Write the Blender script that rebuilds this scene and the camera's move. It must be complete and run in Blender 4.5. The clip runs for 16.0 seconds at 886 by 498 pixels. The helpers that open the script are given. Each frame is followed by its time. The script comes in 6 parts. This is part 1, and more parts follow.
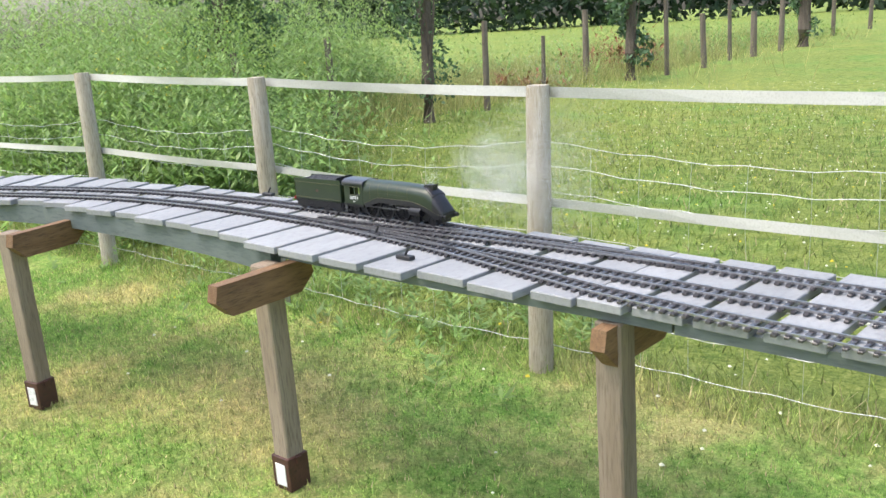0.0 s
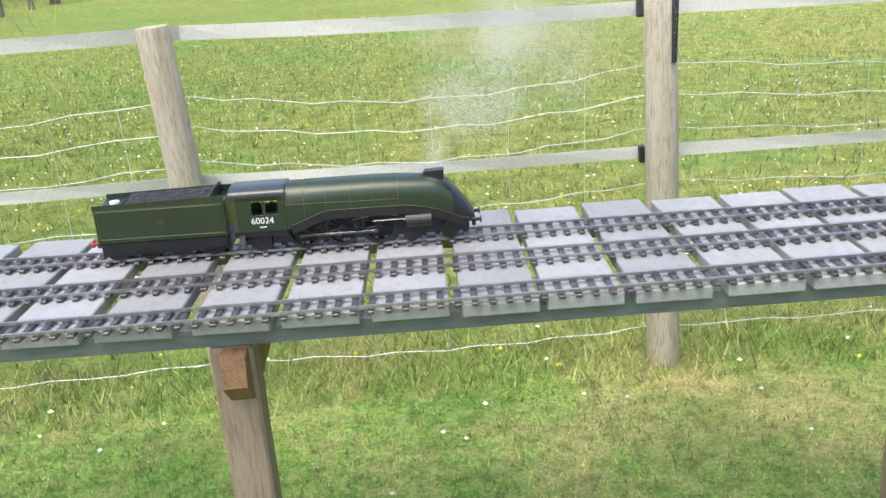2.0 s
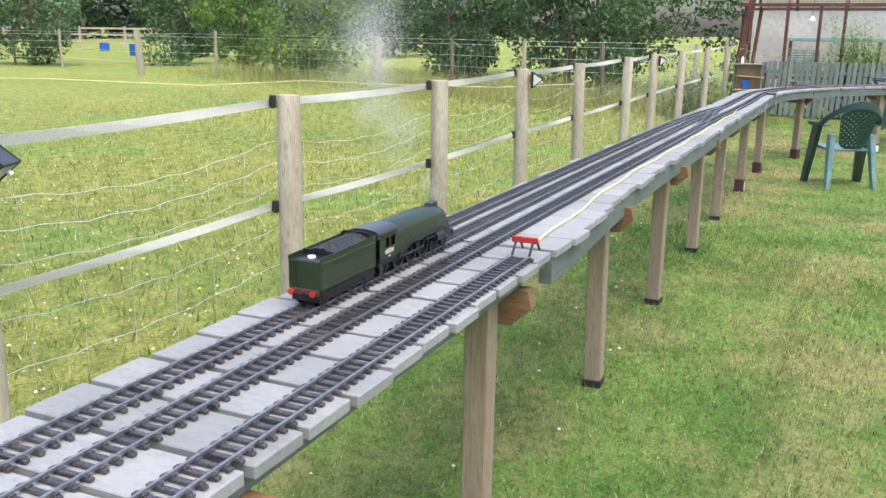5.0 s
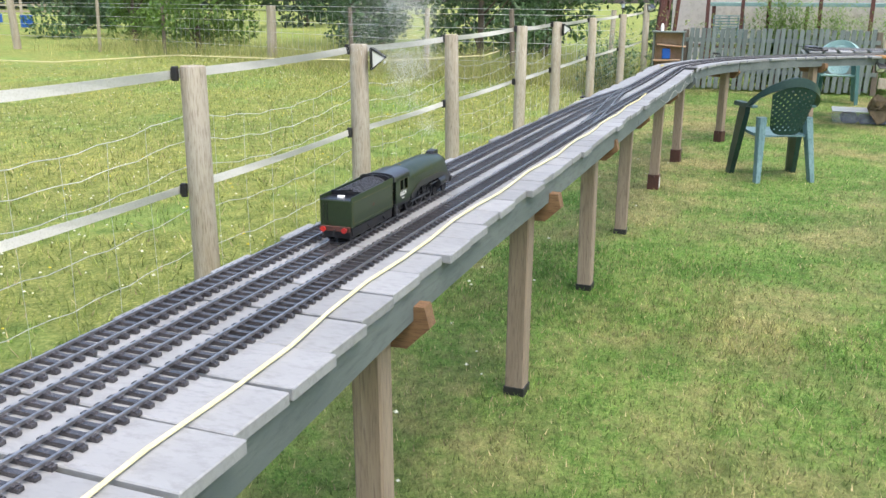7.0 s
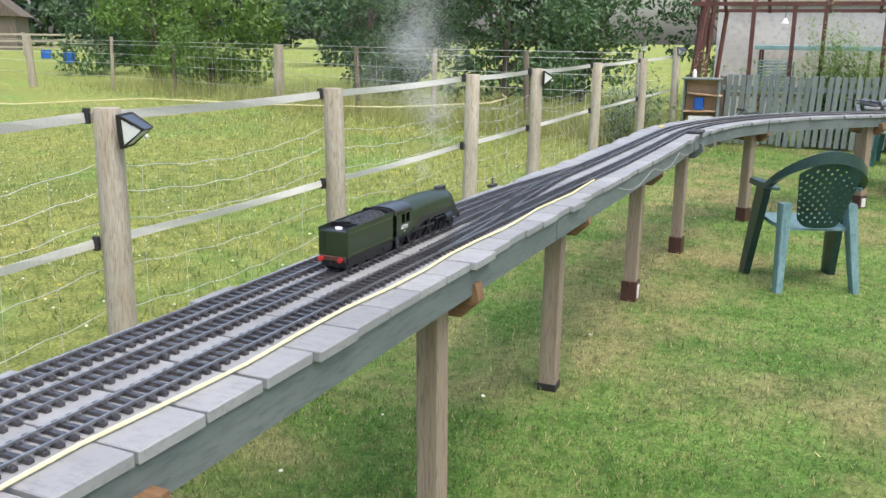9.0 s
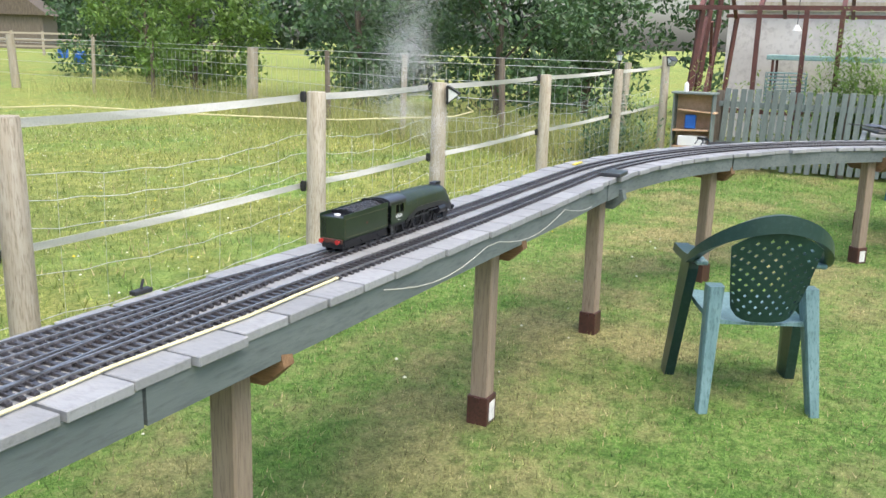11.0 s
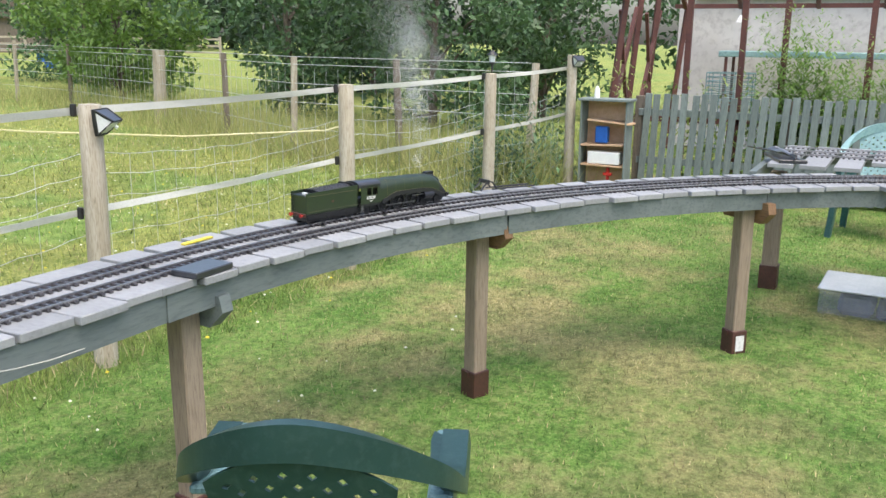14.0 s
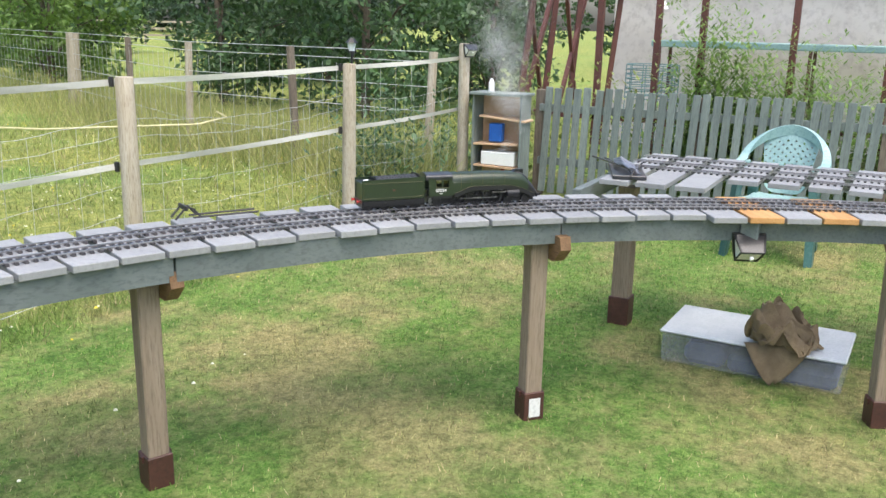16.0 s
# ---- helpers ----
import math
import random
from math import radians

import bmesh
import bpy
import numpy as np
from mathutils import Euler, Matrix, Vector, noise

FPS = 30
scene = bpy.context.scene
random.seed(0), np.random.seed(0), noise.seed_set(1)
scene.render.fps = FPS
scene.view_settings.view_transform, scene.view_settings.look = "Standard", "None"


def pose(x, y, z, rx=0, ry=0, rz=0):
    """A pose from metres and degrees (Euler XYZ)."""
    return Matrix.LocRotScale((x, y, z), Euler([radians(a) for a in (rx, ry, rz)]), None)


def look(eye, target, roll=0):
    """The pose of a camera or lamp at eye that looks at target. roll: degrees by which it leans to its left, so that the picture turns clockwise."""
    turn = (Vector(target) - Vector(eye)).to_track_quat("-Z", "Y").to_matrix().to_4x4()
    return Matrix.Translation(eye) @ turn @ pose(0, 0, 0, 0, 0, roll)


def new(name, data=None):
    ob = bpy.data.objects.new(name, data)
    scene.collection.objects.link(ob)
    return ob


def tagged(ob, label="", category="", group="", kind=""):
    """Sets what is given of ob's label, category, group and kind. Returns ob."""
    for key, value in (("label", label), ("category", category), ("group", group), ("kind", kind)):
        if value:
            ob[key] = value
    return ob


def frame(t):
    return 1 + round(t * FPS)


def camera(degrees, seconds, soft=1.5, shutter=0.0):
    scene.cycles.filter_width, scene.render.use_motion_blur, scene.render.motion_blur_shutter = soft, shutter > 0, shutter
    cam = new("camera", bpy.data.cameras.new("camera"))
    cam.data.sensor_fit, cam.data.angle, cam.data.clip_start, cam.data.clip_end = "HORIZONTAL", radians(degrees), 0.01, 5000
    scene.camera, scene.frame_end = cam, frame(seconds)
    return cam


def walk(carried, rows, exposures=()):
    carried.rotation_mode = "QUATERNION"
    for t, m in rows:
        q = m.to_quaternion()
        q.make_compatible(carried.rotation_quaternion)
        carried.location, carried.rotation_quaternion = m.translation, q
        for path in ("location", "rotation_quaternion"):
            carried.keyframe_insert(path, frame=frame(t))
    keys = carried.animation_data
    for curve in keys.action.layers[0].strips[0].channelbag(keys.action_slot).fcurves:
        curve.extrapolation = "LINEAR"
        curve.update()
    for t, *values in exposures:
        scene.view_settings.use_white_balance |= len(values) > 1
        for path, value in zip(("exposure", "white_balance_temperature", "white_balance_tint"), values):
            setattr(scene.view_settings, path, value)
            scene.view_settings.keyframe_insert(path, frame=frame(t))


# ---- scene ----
cam = camera(52.9, 16.0)
PATH = [
    (0, (0.16, -0.084, 1.543), (-1.121, 1.37, 1.047), -3.4),
    (0.5, (0.216, 0.005, 1.535), (-0.832, 1.618, 0.987), -3.5),
    (1, (0.293, 0.065, 1.509), (-0.415, 1.839, 0.918), -2.8),
    (1.5, (0.47, 0.175, 1.482), (0.115, 2.043, 0.86), -3.9),
    (2, (0.681, 0.302, 1.456), (0.728, 2.185, 0.783), -4.0),
    (2.2, (0.741, 0.362, 1.461), (0.985, 2.224, 0.773), -3.4),
    (2.5, (0.816, 0.444, 1.446), (1.383, 2.241, 0.777), -2.6),
    (3, (0.869, 0.549, 1.478), (1.9, 2.136, 0.832), -1.6),
    (3.5, (0.996, 0.6, 1.504), (2.308, 1.994, 0.925), -1.1),
    (3.6, (1.035, 0.619, 1.504), (2.387, 1.98, 0.938), -1.0),
    (4, (1.27, 0.655, 1.507), (2.757, 1.874, 0.955), -0.4),
    (4.5, (1.533, 0.762, 1.501), (3.186, 1.756, 0.974), 0.3),
    (5, (1.84, 0.908, 1.502), (3.617, 1.692, 1.025), 0.7),
    (5.2, (1.989, 0.927, 1.486), (3.785, 1.671, 1.019), 0.8),
    (7.3, (4.036, 0.982, 1.465), (5.853, 1.62, 0.924), 0.4),
    (7.5, (4.275, 0.974, 1.459), (6.094, 1.62, 0.935), 0.7),
    (8, (4.838, 0.879, 1.466), (6.647, 1.57, 0.969), 1.1),
    (8.2, (5.058, 0.847, 1.477), (6.86, 1.563, 0.987), 1.0),
    (10.3, (7.138, 0.555, 1.491), (8.897, 1.394, 1.042), 1.5),
    (10.5, (7.345, 0.509, 1.508), (9.096, 1.362, 1.052), 1.7),
    (11, (7.787, 0.421, 1.514), (9.54, 1.269, 1.06), 1.5),
    (11.5, (8.232, 0.342, 1.524), (9.991, 1.187, 1.083), 1.4),
    (12, (8.658, 0.196, 1.55), (10.402, 1.071, 1.109), 1.4),
    (12.5, (9.079, 0.114, 1.531), (10.824, 0.989, 1.093), 1.0),
    (13, (9.483, -0.03, 1.533), (11.204, 0.881, 1.082), 0.7),
    (13.5, (9.866, -0.138, 1.56), (11.572, 0.799, 1.099), 0.9),
    (14, (10.308, -0.194, 1.552), (12.039, 0.695, 1.093), 0.7),
    (14.5, (10.65, -0.349, 1.555), (12.372, 0.549, 1.076), 1.4),
    (15, (11.017, -0.44, 1.561), (12.759, 0.426, 1.095), 1.2),
    (15.5, (11.356, -0.557, 1.56), (13.094, 0.311, 1.086), 0.6),
    (16, (11.643, -0.755, 1.573), (13.373, 0.122, 1.084), 1.3),
]
walk(cam, [(t, look(eye, target, roll)) for t, eye, target, roll in PATH], exposures=[(0.0, 1.38), (0.6, 1.24), (1.5, 1.30), (3.0, 1.38), (4.5, 1.33), (7.5, 1.22), (8.2, 1.10), (10.6, 1.30), (13.0, 1.25), (16.0, 1.29)])

# ---- world and light ----
world = bpy.data.worlds.new("sky")
scene.world = world
world.use_nodes = True
wn = world.node_tree.nodes
sky = wn.new("ShaderNodeTexSky")
sky.sky_type, sky.sun_disc = "NISHITA", False
sky.sun_elevation, sky.sun_rotation = radians(67), radians(215)
sky.air_density, sky.dust_density, sky.ozone_density = 1.0, 4.0, 1.0
world.node_tree.links.new(sky.outputs[0], wn["Background"].inputs[0])
wn["Background"].inputs[1].default_value = 0.15
sun_data = bpy.data.lights.new("sun", "SUN")
sun_data.energy, sun_data.angle, sun_data.color = 0.9, radians(60), (1.0, 0.95, 0.87)
sun = new("sun", sun_data)
sun.matrix_world = look((0, 0, 30), (6.2, 8.8, 4))


# ---- mesh building ----
class Shape:
    """Vertices and faces gathered into one mesh."""

    def __init__(self):
        self.v, self.f = [], []

    def add(self, verts, faces, m=None):
        n = len(self.v)
        self.v += [tuple(m @ Vector(p)) if m else tuple(p) for p in verts]
        self.f += [tuple(i + n for i in f) for f in faces]
        return self

    def box(self, x0, x1, y0, y1, z0, z1, m=None):
        return self.add([(x, y, z) for x in (x0, x1) for y in (y0, y1) for z in (z0, z1)],
                        [(0, 1, 3, 2), (4, 6, 7, 5), (0, 4, 5, 1), (2, 3, 7, 6), (0, 2, 6, 4), (1, 5, 7, 3)], m)

    def cbox(self, x0, x1, y0, y1, z0, z1, c=0.003, m=None):
        """A box with chamfered edges."""
        lo, hi = (x0, y0, z0), (x1, y1, z1)
        verts, at = [], {}
        for sx in (0, 1):
            for sy in (0, 1):
                for sz in (0, 1):
                    s = (sx, sy, sz)
                    for a in range(3):
                        p = [(hi[k] - (0 if k == a else c)) if s[k] else (lo[k] + (0 if k == a else c)) for k in range(3)]
                        at[s, a] = len(verts)
                        verts.append(p)
        faces = []
        for a in range(3):
            b, d = (a + 1) % 3, (a + 2) % 3
            for side in (0, 1):
                ring = []
                for u, w in ((0, 0), (1, 0), (1, 1), (0, 1)):
                    s = [0, 0, 0]
                    s[a], s[b], s[d] = side, u, w
                    ring.append(at[tuple(s), a])
                faces.append(tuple(ring if side else ring[::-1]))
            for u in (0, 1):
                for w in (0, 1):
                    s0, s1 = [0, 0, 0], [0, 0, 0]
                    s0[b], s0[d], s1[b], s1[d], s1[a] = u, w, u, w, 1
                    s0, s1 = tuple(s0), tuple(s1)
                    q = (at[s0, b], at[s1, b], at[s1, d], at[s0, d])
                    faces.append(q if u == w else q[::-1])
        for s in [(i, j, k) for i in (0, 1) for j in (0, 1) for k in (0, 1)]:
            q = (at[s, 0], at[s, 1], at[s, 2])
            faces.append(q if sum(s) % 2 else q[::-1])
        return self.add(verts, faces, m)

    def rings(self, rings, close=True, cap=True, m=None):
        """A skin over rings of equal length."""
        n = len(rings[0])
        faces = []
        for i in range(len(rings) - 1):
            for j in range(n if close else n - 1):
                k = (j + 1) % n
                faces.append((i * n + j, i * n + k, (i + 1) * n + k, (i + 1) * n + j))
        if cap:
            faces += [tuple(range(n - 1, -1, -1)), tuple(range((len(rings) - 1) * n, len(rings) * n))]
        return self.add([p for r in rings for p in r], faces, m)

    def cyl(self, p, q, r, r2=None, n=12, cap=True):
        p, q = Vector(p), Vector(q)
        r2 = r if r2 is None else r2
        turn = (q - p).to_track_quat("Z", "Y")
        ring = [turn @ Vector((math.cos(2 * math.pi * i / n), math.sin(2 * math.pi * i / n), 0)) for i in range(n)]
        return self.rings([[p + a * r for a in ring], [q + a * r2 for a in ring]], cap=cap)

    def tube(self, pts, r, n=6):
        pts = [Vector(p) for p in pts]
        rings = []
        for i, p in enumerate(pts):
            d = (pts[min(i + 1, len(pts) - 1)] - pts[max(i - 1, 0)]).normalized()
            side = d.cross(Vector((0, 0, 1)))
            side = side.normalized() if side.length > 1e-4 else Vector((1, 0, 0))
            up = side.cross(d)
            rr = r(i / (len(pts) - 1)) if callable(r) else r
            rings.append([p + (side * math.cos(a) + up * math.sin(a)) * rr for a in [2 * math.pi * k / n for k in range(n)]])
        return self.rings(rings)

    def prism(self, outline, axis, a, b, m=None):
        """An outline of (u, v) drawn along an axis from a to b: x takes (y, z), y takes (x, z), z takes (x, y)."""
        def at(u, v, w):
            return {"x": (w, u, v), "y": (u, w, v), "z": (u, v, w)}[axis]
        n = len(outline)
        verts = [at(u, v, a) for u, v in outline] + [at(u, v, b) for u, v in outline]
        return self.add(verts, [tuple(range(n)), tuple(range(2 * n - 1, n - 1, -1))] + [(i, i + n, (i + 1) % n + n, (i + 1) % n) for i in range(n)], m)

    def mesh(self, name, smooth=False, weld=False):
        me = bpy.data.meshes.new(name)
        me.from_pydata(self.v, [], self.f)
        bm = bmesh.new()
        bm.from_mesh(me)
        if weld:
            bmesh.ops.remove_doubles(bm, verts=bm.verts, dist=1e-5)
        bmesh.ops.recalc_face_normals(bm, faces=bm.faces)
        bm.to_mesh(me)
        bm.free()
        if smooth:
            me.shade_smooth()
            me.set_sharp_from_angle(angle=radians(40))
        return me


def part(name, shape, material, parent=None, label="", smooth=False, m=None):
    """One mesh object, under its thing where a parent is given."""
    me = shape if isinstance(shape, bpy.types.Mesh) else shape.mesh(name, smooth)
    if material and not me.materials:
        me.materials.append(material)
    ob = new(name, me)
    ob.parent = parent
    if m:
        ob.matrix_basis = m
    if label:
        ob["label"] = label
    return ob


def thing(name, m, label, category, group=""):
    ob = new(name)
    ob.empty_display_size = 0.1
    ob.matrix_basis = m
    return tagged(ob, label, category, group)


def soup(name, verts, faces_n, material, kind="stuff", label="", category=""):
    """Many loose faces of faces_n corners each, from an array of corners."""
    n = len(verts)
    me = bpy.data.meshes.new(name)
    me.vertices.add(n)
    me.vertices.foreach_set("co", np.asarray(verts, dtype=np.float32).ravel())
    me.loops.add(n)
    me.loops.foreach_set("vertex_index", np.arange(n, dtype=np.int32))
    k = n // faces_n
    me.polygons.add(k)
    me.polygons.foreach_set("loop_start", np.arange(0, n, faces_n, dtype=np.int32))
    me.update(calc_edges=True)
    me.materials.append(material)
    return tagged(new(name, me), label, category, "", kind)


# ---- materials ----
def surface(name, colours, rough=0.6, metal=0.0, scale=8.0, stretch=(1, 1, 1), bump=0.2, fine=None, vary=0.12, island=False, coat=0.0, spec=0.5, through_light=0.0, where="Object"):
    """A mottled surface: two colours by a broad noise, a third by a fine one, relief, and a shift of brightness from piece to piece."""
    mt = bpy.data.materials.new(name)
    mt.use_nodes = True
    nt = mt.node_tree
    N, L = nt.nodes, nt.links.new
    bs = N["Principled BSDF"]
    tc, mp = N.new("ShaderNodeTexCoord"), N.new("ShaderNodeMapping")
    mp.inputs["Scale"].default_value = stretch
    info = N.new("ShaderNodeNewGeometry") if island else N.new("ShaderNodeObjectInfo")
    rnd = info.outputs["Random Per Island"] if island else info.outputs["Random"]
    L(tc.outputs[where], mp.inputs[0])
    off = N.new("ShaderNodeMath")
    off.operation, off.inputs[1].default_value = "MULTIPLY", 37.0
    L(rnd, off.inputs[0])
    L(off.outputs[0], mp.inputs["Location"])
    n1, n2 = N.new("ShaderNodeTexNoise"), N.new("ShaderNodeTexNoise")
    for n, sc, de in ((n1, scale, 4), (n2, fine or scale * 9, 6)):
        n.inputs["Scale"].default_value, n.inputs["Detail"].default_value, n.inputs["Roughness"].default_value = sc, de, 0.62
        L(mp.outputs[0], n.inputs["Vector"])
    r1, r2 = N.new("ShaderNodeValToRGB"), N.new("ShaderNodeValToRGB")
    r1.color_ramp.elements[0].position, r1.color_ramp.elements[1].position = 0.36, 0.64
    r1.color_ramp.elements[0].color, r1.color_ramp.elements[1].color = (*colours[0], 1), (*colours[1], 1)
    r2.color_ramp.elements[0].position, r2.color_ramp.elements[1].position = 0.48, 0.72
    L(n1.outputs["Fac"], r1.inputs[0])
    L(n2.outputs["Fac"], r2.inputs[0])
    mix = N.new("ShaderNodeMixRGB")
    L(r2.outputs[0], mix.inputs[0])
    L(r1.outputs[0], mix.inputs[1])
    mix.inputs[2].default_value = (*colours[-1], 1)
    hsv = N.new("ShaderNodeHueSaturation")
    rng = N.new("ShaderNodeMapRange")
    rng.inputs["To Min"].default_value, rng.inputs["To Max"].default_value = 1 - vary, 1 + vary
    L(rnd, rng.inputs[0])
    L(rng.outputs[0], hsv.inputs["Value"])
    L(mix.outputs[0], hsv.inputs["Color"])
    L(hsv.outputs[0], bs.inputs["Base Color"])
    bs.inputs["Roughness"].default_value, bs.inputs["Metallic"].default_value = rough, metal
    bs.inputs["Specular IOR Level"].default_value = spec
    bs.inputs["Coat Weight"].default_value = coat
    if through_light:
        bs.inputs["Subsurface Weight"].default_value = 0.0
        tr, mx = N.new("ShaderNodeBsdfTranslucent"), N.new("ShaderNodeMixShader")
        L(hsv.outputs[0], tr.inputs[0])
        mx.inputs[0].default_value = through_light
        L(bs.outputs[0], mx.inputs[1])
        L(tr.outputs[0], mx.inputs[2])
        L(mx.outputs[0], N["Material Output"].inputs[0])
    if bump:
        bp = N.new("ShaderNodeBump")
        bp.inputs["Strength"].default_value, bp.inputs["Distance"].default_value = bump, 0.004
        L(n2.outputs["Fac"], bp.inputs["Height"])
        L(bp.outputs[0], bs.inputs["Normal"])
    return mt


M_DECK = surface("grey_deck_paint", [(0.250, 0.258, 0.262), (0.285, 0.292, 0.296), (0.208, 0.214, 0.216)], 0.6, scale=4, stretch=(2, 0.9, 2), bump=0.3, vary=0.12)
M_FASCIA = surface("grey_green_fascia_paint", [(0.115, 0.14, 0.135), (0.15, 0.175, 0.17), (0.085, 0.10, 0.10)], 0.65, scale=3, stretch=(0.5, 3, 3), bump=0.3)
M_TIMBER = surface("treated_timber", [(0.235, 0.18, 0.125), (0.30, 0.24, 0.175), (0.15, 0.115, 0.082)], 0.85, scale=6, stretch=(3, 3, 0.25), bump=0.5, vary=0.1)
M_BEAM = surface("brown_beam_timber", [(0.17, 0.092, 0.042), (0.24, 0.14, 0.068), (0.08, 0.045, 0.025)], 0.75, scale=6, stretch=(4, 0.4, 4), bump=0.5)
M_WEATHERED = surface("weathered_round_timber", [(0.36, 0.31, 0.23), (0.46, 0.42, 0.34), (0.20, 0.16, 0.11)], 0.85, scale=7, stretch=(3, 3, 0.3), bump=0.6)
M_OLDPOST = surface("old_grey_post_timber", [(0.13, 0.105, 0.08), (0.2, 0.17, 0.135), (0.08, 0.06, 0.05)], 0.9, scale=5, stretch=(3, 3, 0.3), bump=0.6)
M_BARK = surface("tree_bark", [(0.10, 0.08, 0.06), (0.16, 0.13, 0.10), (0.05, 0.04, 0.03)], 0.95, scale=5, stretch=(2, 2, 0.4), bump=0.8)
M_TAPE = surface("white_fence_tape", [(0.50, 0.50, 0.45), (0.57, 0.57, 0.52), (0.40, 0.40, 0.34)], 0.6, scale=3, fine=160, bump=0.15)
M_WIRE = surface("galvanised_wire", [(0.46, 0.48, 0.47), (0.56, 0.58, 0.57), (0.38, 0.38, 0.36)], 0.5, 0.3, bump=0)
M_BLACK = surface("black_plastic", [(0.012, 0.012, 0.013), (0.02, 0.02, 0.021), (0.03, 0.03, 0.03)], 0.5, bump=0.1)
M_SOCKET = surface("brown_post_socket", [(0.055, 0.02, 0.015), (0.09, 0.035, 0.026), (0.035, 0.018, 0.014)], 0.5, bump=0.2)
M_LABEL = surface("white_label", [(0.7, 0.7, 0.68), (0.78, 0.78, 0.76), (0.5, 0.5, 0.48)], 0.5, bump=0)
M_SLEEPER = surface("dark_brown_sleeper_plastic", [(0.030, 0.027, 0.028), (0.050, 0.045, 0.047), (0.10, 0.092, 0.094)], 0.27, scale=30, bump=0.2, spec=0.8)
M_RAIL = surface("worn_rail_metal", [(0.36, 0.35, 0.35), (0.46, 0.45, 0.45), (0.24, 0.23, 0.23)], 0.32, 0.85, scale=20, bump=0.1)
M_LOCO = surface("dark_green_loco_paint", [(0.013, 0.026, 0.009), (0.017, 0.032, 0.011), (0.011, 0.021, 0.008)], 0.40, scale=12, bump=0.0, vary=0.0, coat=0.2)
M_LOCOBLACK = surface("black_loco_paint", [(0.008, 0.008, 0.010), (0.013, 0.013, 0.016), (0.02, 0.02, 0.022)], 0.33, scale=14, bump=0.0)
M_ROOF = surface("grey_black_roof_paint", [(0.02, 0.022, 0.026), (0.03, 0.032, 0.036), (0.045, 0.045, 0.05)], 0.3, scale=14, bump=0.05, coat=0.3)
M_LINING = surface("orange_green_lining", [(0.07, 0.065, 0.02), (0.09, 0.08, 0.025), (0.05, 0.05, 0.02)], 0.5, bump=0)
M_STEEL = surface("bright_steel", [(0.16, 0.16, 0.165), (0.24, 0.24, 0.245), (0.10, 0.10, 0.10)], 0.28, 0.9, bump=0)
M_COAL = surface("coal", [(0.012, 0.012, 0.014), (0.022, 0.022, 0.025), (0.05, 0.05, 0.055)], 0.45, scale=120, bump=0.8)
M_RED = surface("red_paint", [(0.40, 0.02, 0.02), (0.5, 0.03, 0.02), (0.32, 0.02, 0.02)], 0.4, bump=0)
M_WHITE = surface("white_paint", [(0.78, 0.78, 0.76), (0.82, 0.82, 0.8), (0.7, 0.7, 0.66)], 0.5, bump=0.05)
M_BRASS = surface("brass", [(0.4, 0.26, 0.08), (0.5, 0.33, 0.1), (0.3, 0.2, 0.06)], 0.35, 0.9, bump=0)
M_CHAIR = surface("dark_green_chair_plastic", [(0.009, 0.034, 0.030), (0.014, 0.045, 0.040), (0.028, 0.062, 0.056)], 0.32, scale=5, bump=0.1)
M_CHAIRPALE = surface("sun_bleached_chair_plastic", [(0.10, 0.19, 0.20), (0.17, 0.28, 0.29), (0.05, 0.11, 0.115)], 0.5, scale=6, stretch=(2, 2, 0.5), bump=0.15)
M_PALE2 = surface("pale_blue_green_plastic", [(0.22, 0.36, 0.36), (0.30, 0.45, 0.44), (0.16, 0.28, 0.28)], 0.45, scale=5, bump=0.1)
M_PICKET = surface("grey_green_picket_paint", [(0.14, 0.17, 0.16), (0.20, 0.235, 0.22), (0.10, 0.12, 0.115)], 0.75, scale=4, stretch=(3, 3, 0.4), bump=0.4)
M_GHFRAME = surface("red_brown_greenhouse_frame", [(0.09, 0.03, 0.025), (0.13, 0.045, 0.035), (0.06, 0.028, 0.024)], 0.6, scale=6, bump=0.2)
M_RENDER = surface("pale_rendered_wall", [(0.58, 0.54, 0.52), (0.68, 0.64, 0.62), (0.46, 0.42, 0.41)], 0.85, scale=1.2, bump=0.3)
M_GLASSY = surface("milky_plastic", [(0.62, 0.66, 0.70), (0.70, 0.74, 0.78), (0.55, 0.6, 0.65)], 0.25, bump=0.05)
M_BLUE = surface("blue_plastic", [(0.015, 0.1, 0.4), (0.02, 0.13, 0.5), (0.02, 0.08, 0.3)], 0.4, bump=0)
M_SACK = surface("brown_hessian", [(0.16, 0.12, 0.07), (0.24, 0.18, 0.11), (0.10, 0.07, 0.045)], 0.95, scale=12, fine=300, bump=0.8)
M_PLY = surface("pale_plywood", [(0.50, 0.33, 0.20), (0.58, 0.40, 0.26), (0.4, 0.26, 0.15)], 0.7, scale=6, stretch=(0.4, 3, 3), bump=0.2)
M_ORANGEWOOD = surface("new_orange_timber", [(0.50, 0.26, 0.09), (0.58, 0.33, 0.13), (0.4, 0.2, 0.06)], 0.7, scale=6, stretch=(3, 0.4, 3), bump=0.3)
M_YELLOW = surface("yellow_paint", [(0.6, 0.5, 0.04), (0.65, 0.55, 0.06), (0.5, 0.4, 0.04)], 0.5, bump=0)
M_ROPE = surface("pale_yellow_rope", [(0.6, 0.55, 0.3), (0.68, 0.63, 0.38), (0.5, 0.45, 0.25)], 0.7, fine=200, bump=0.3)
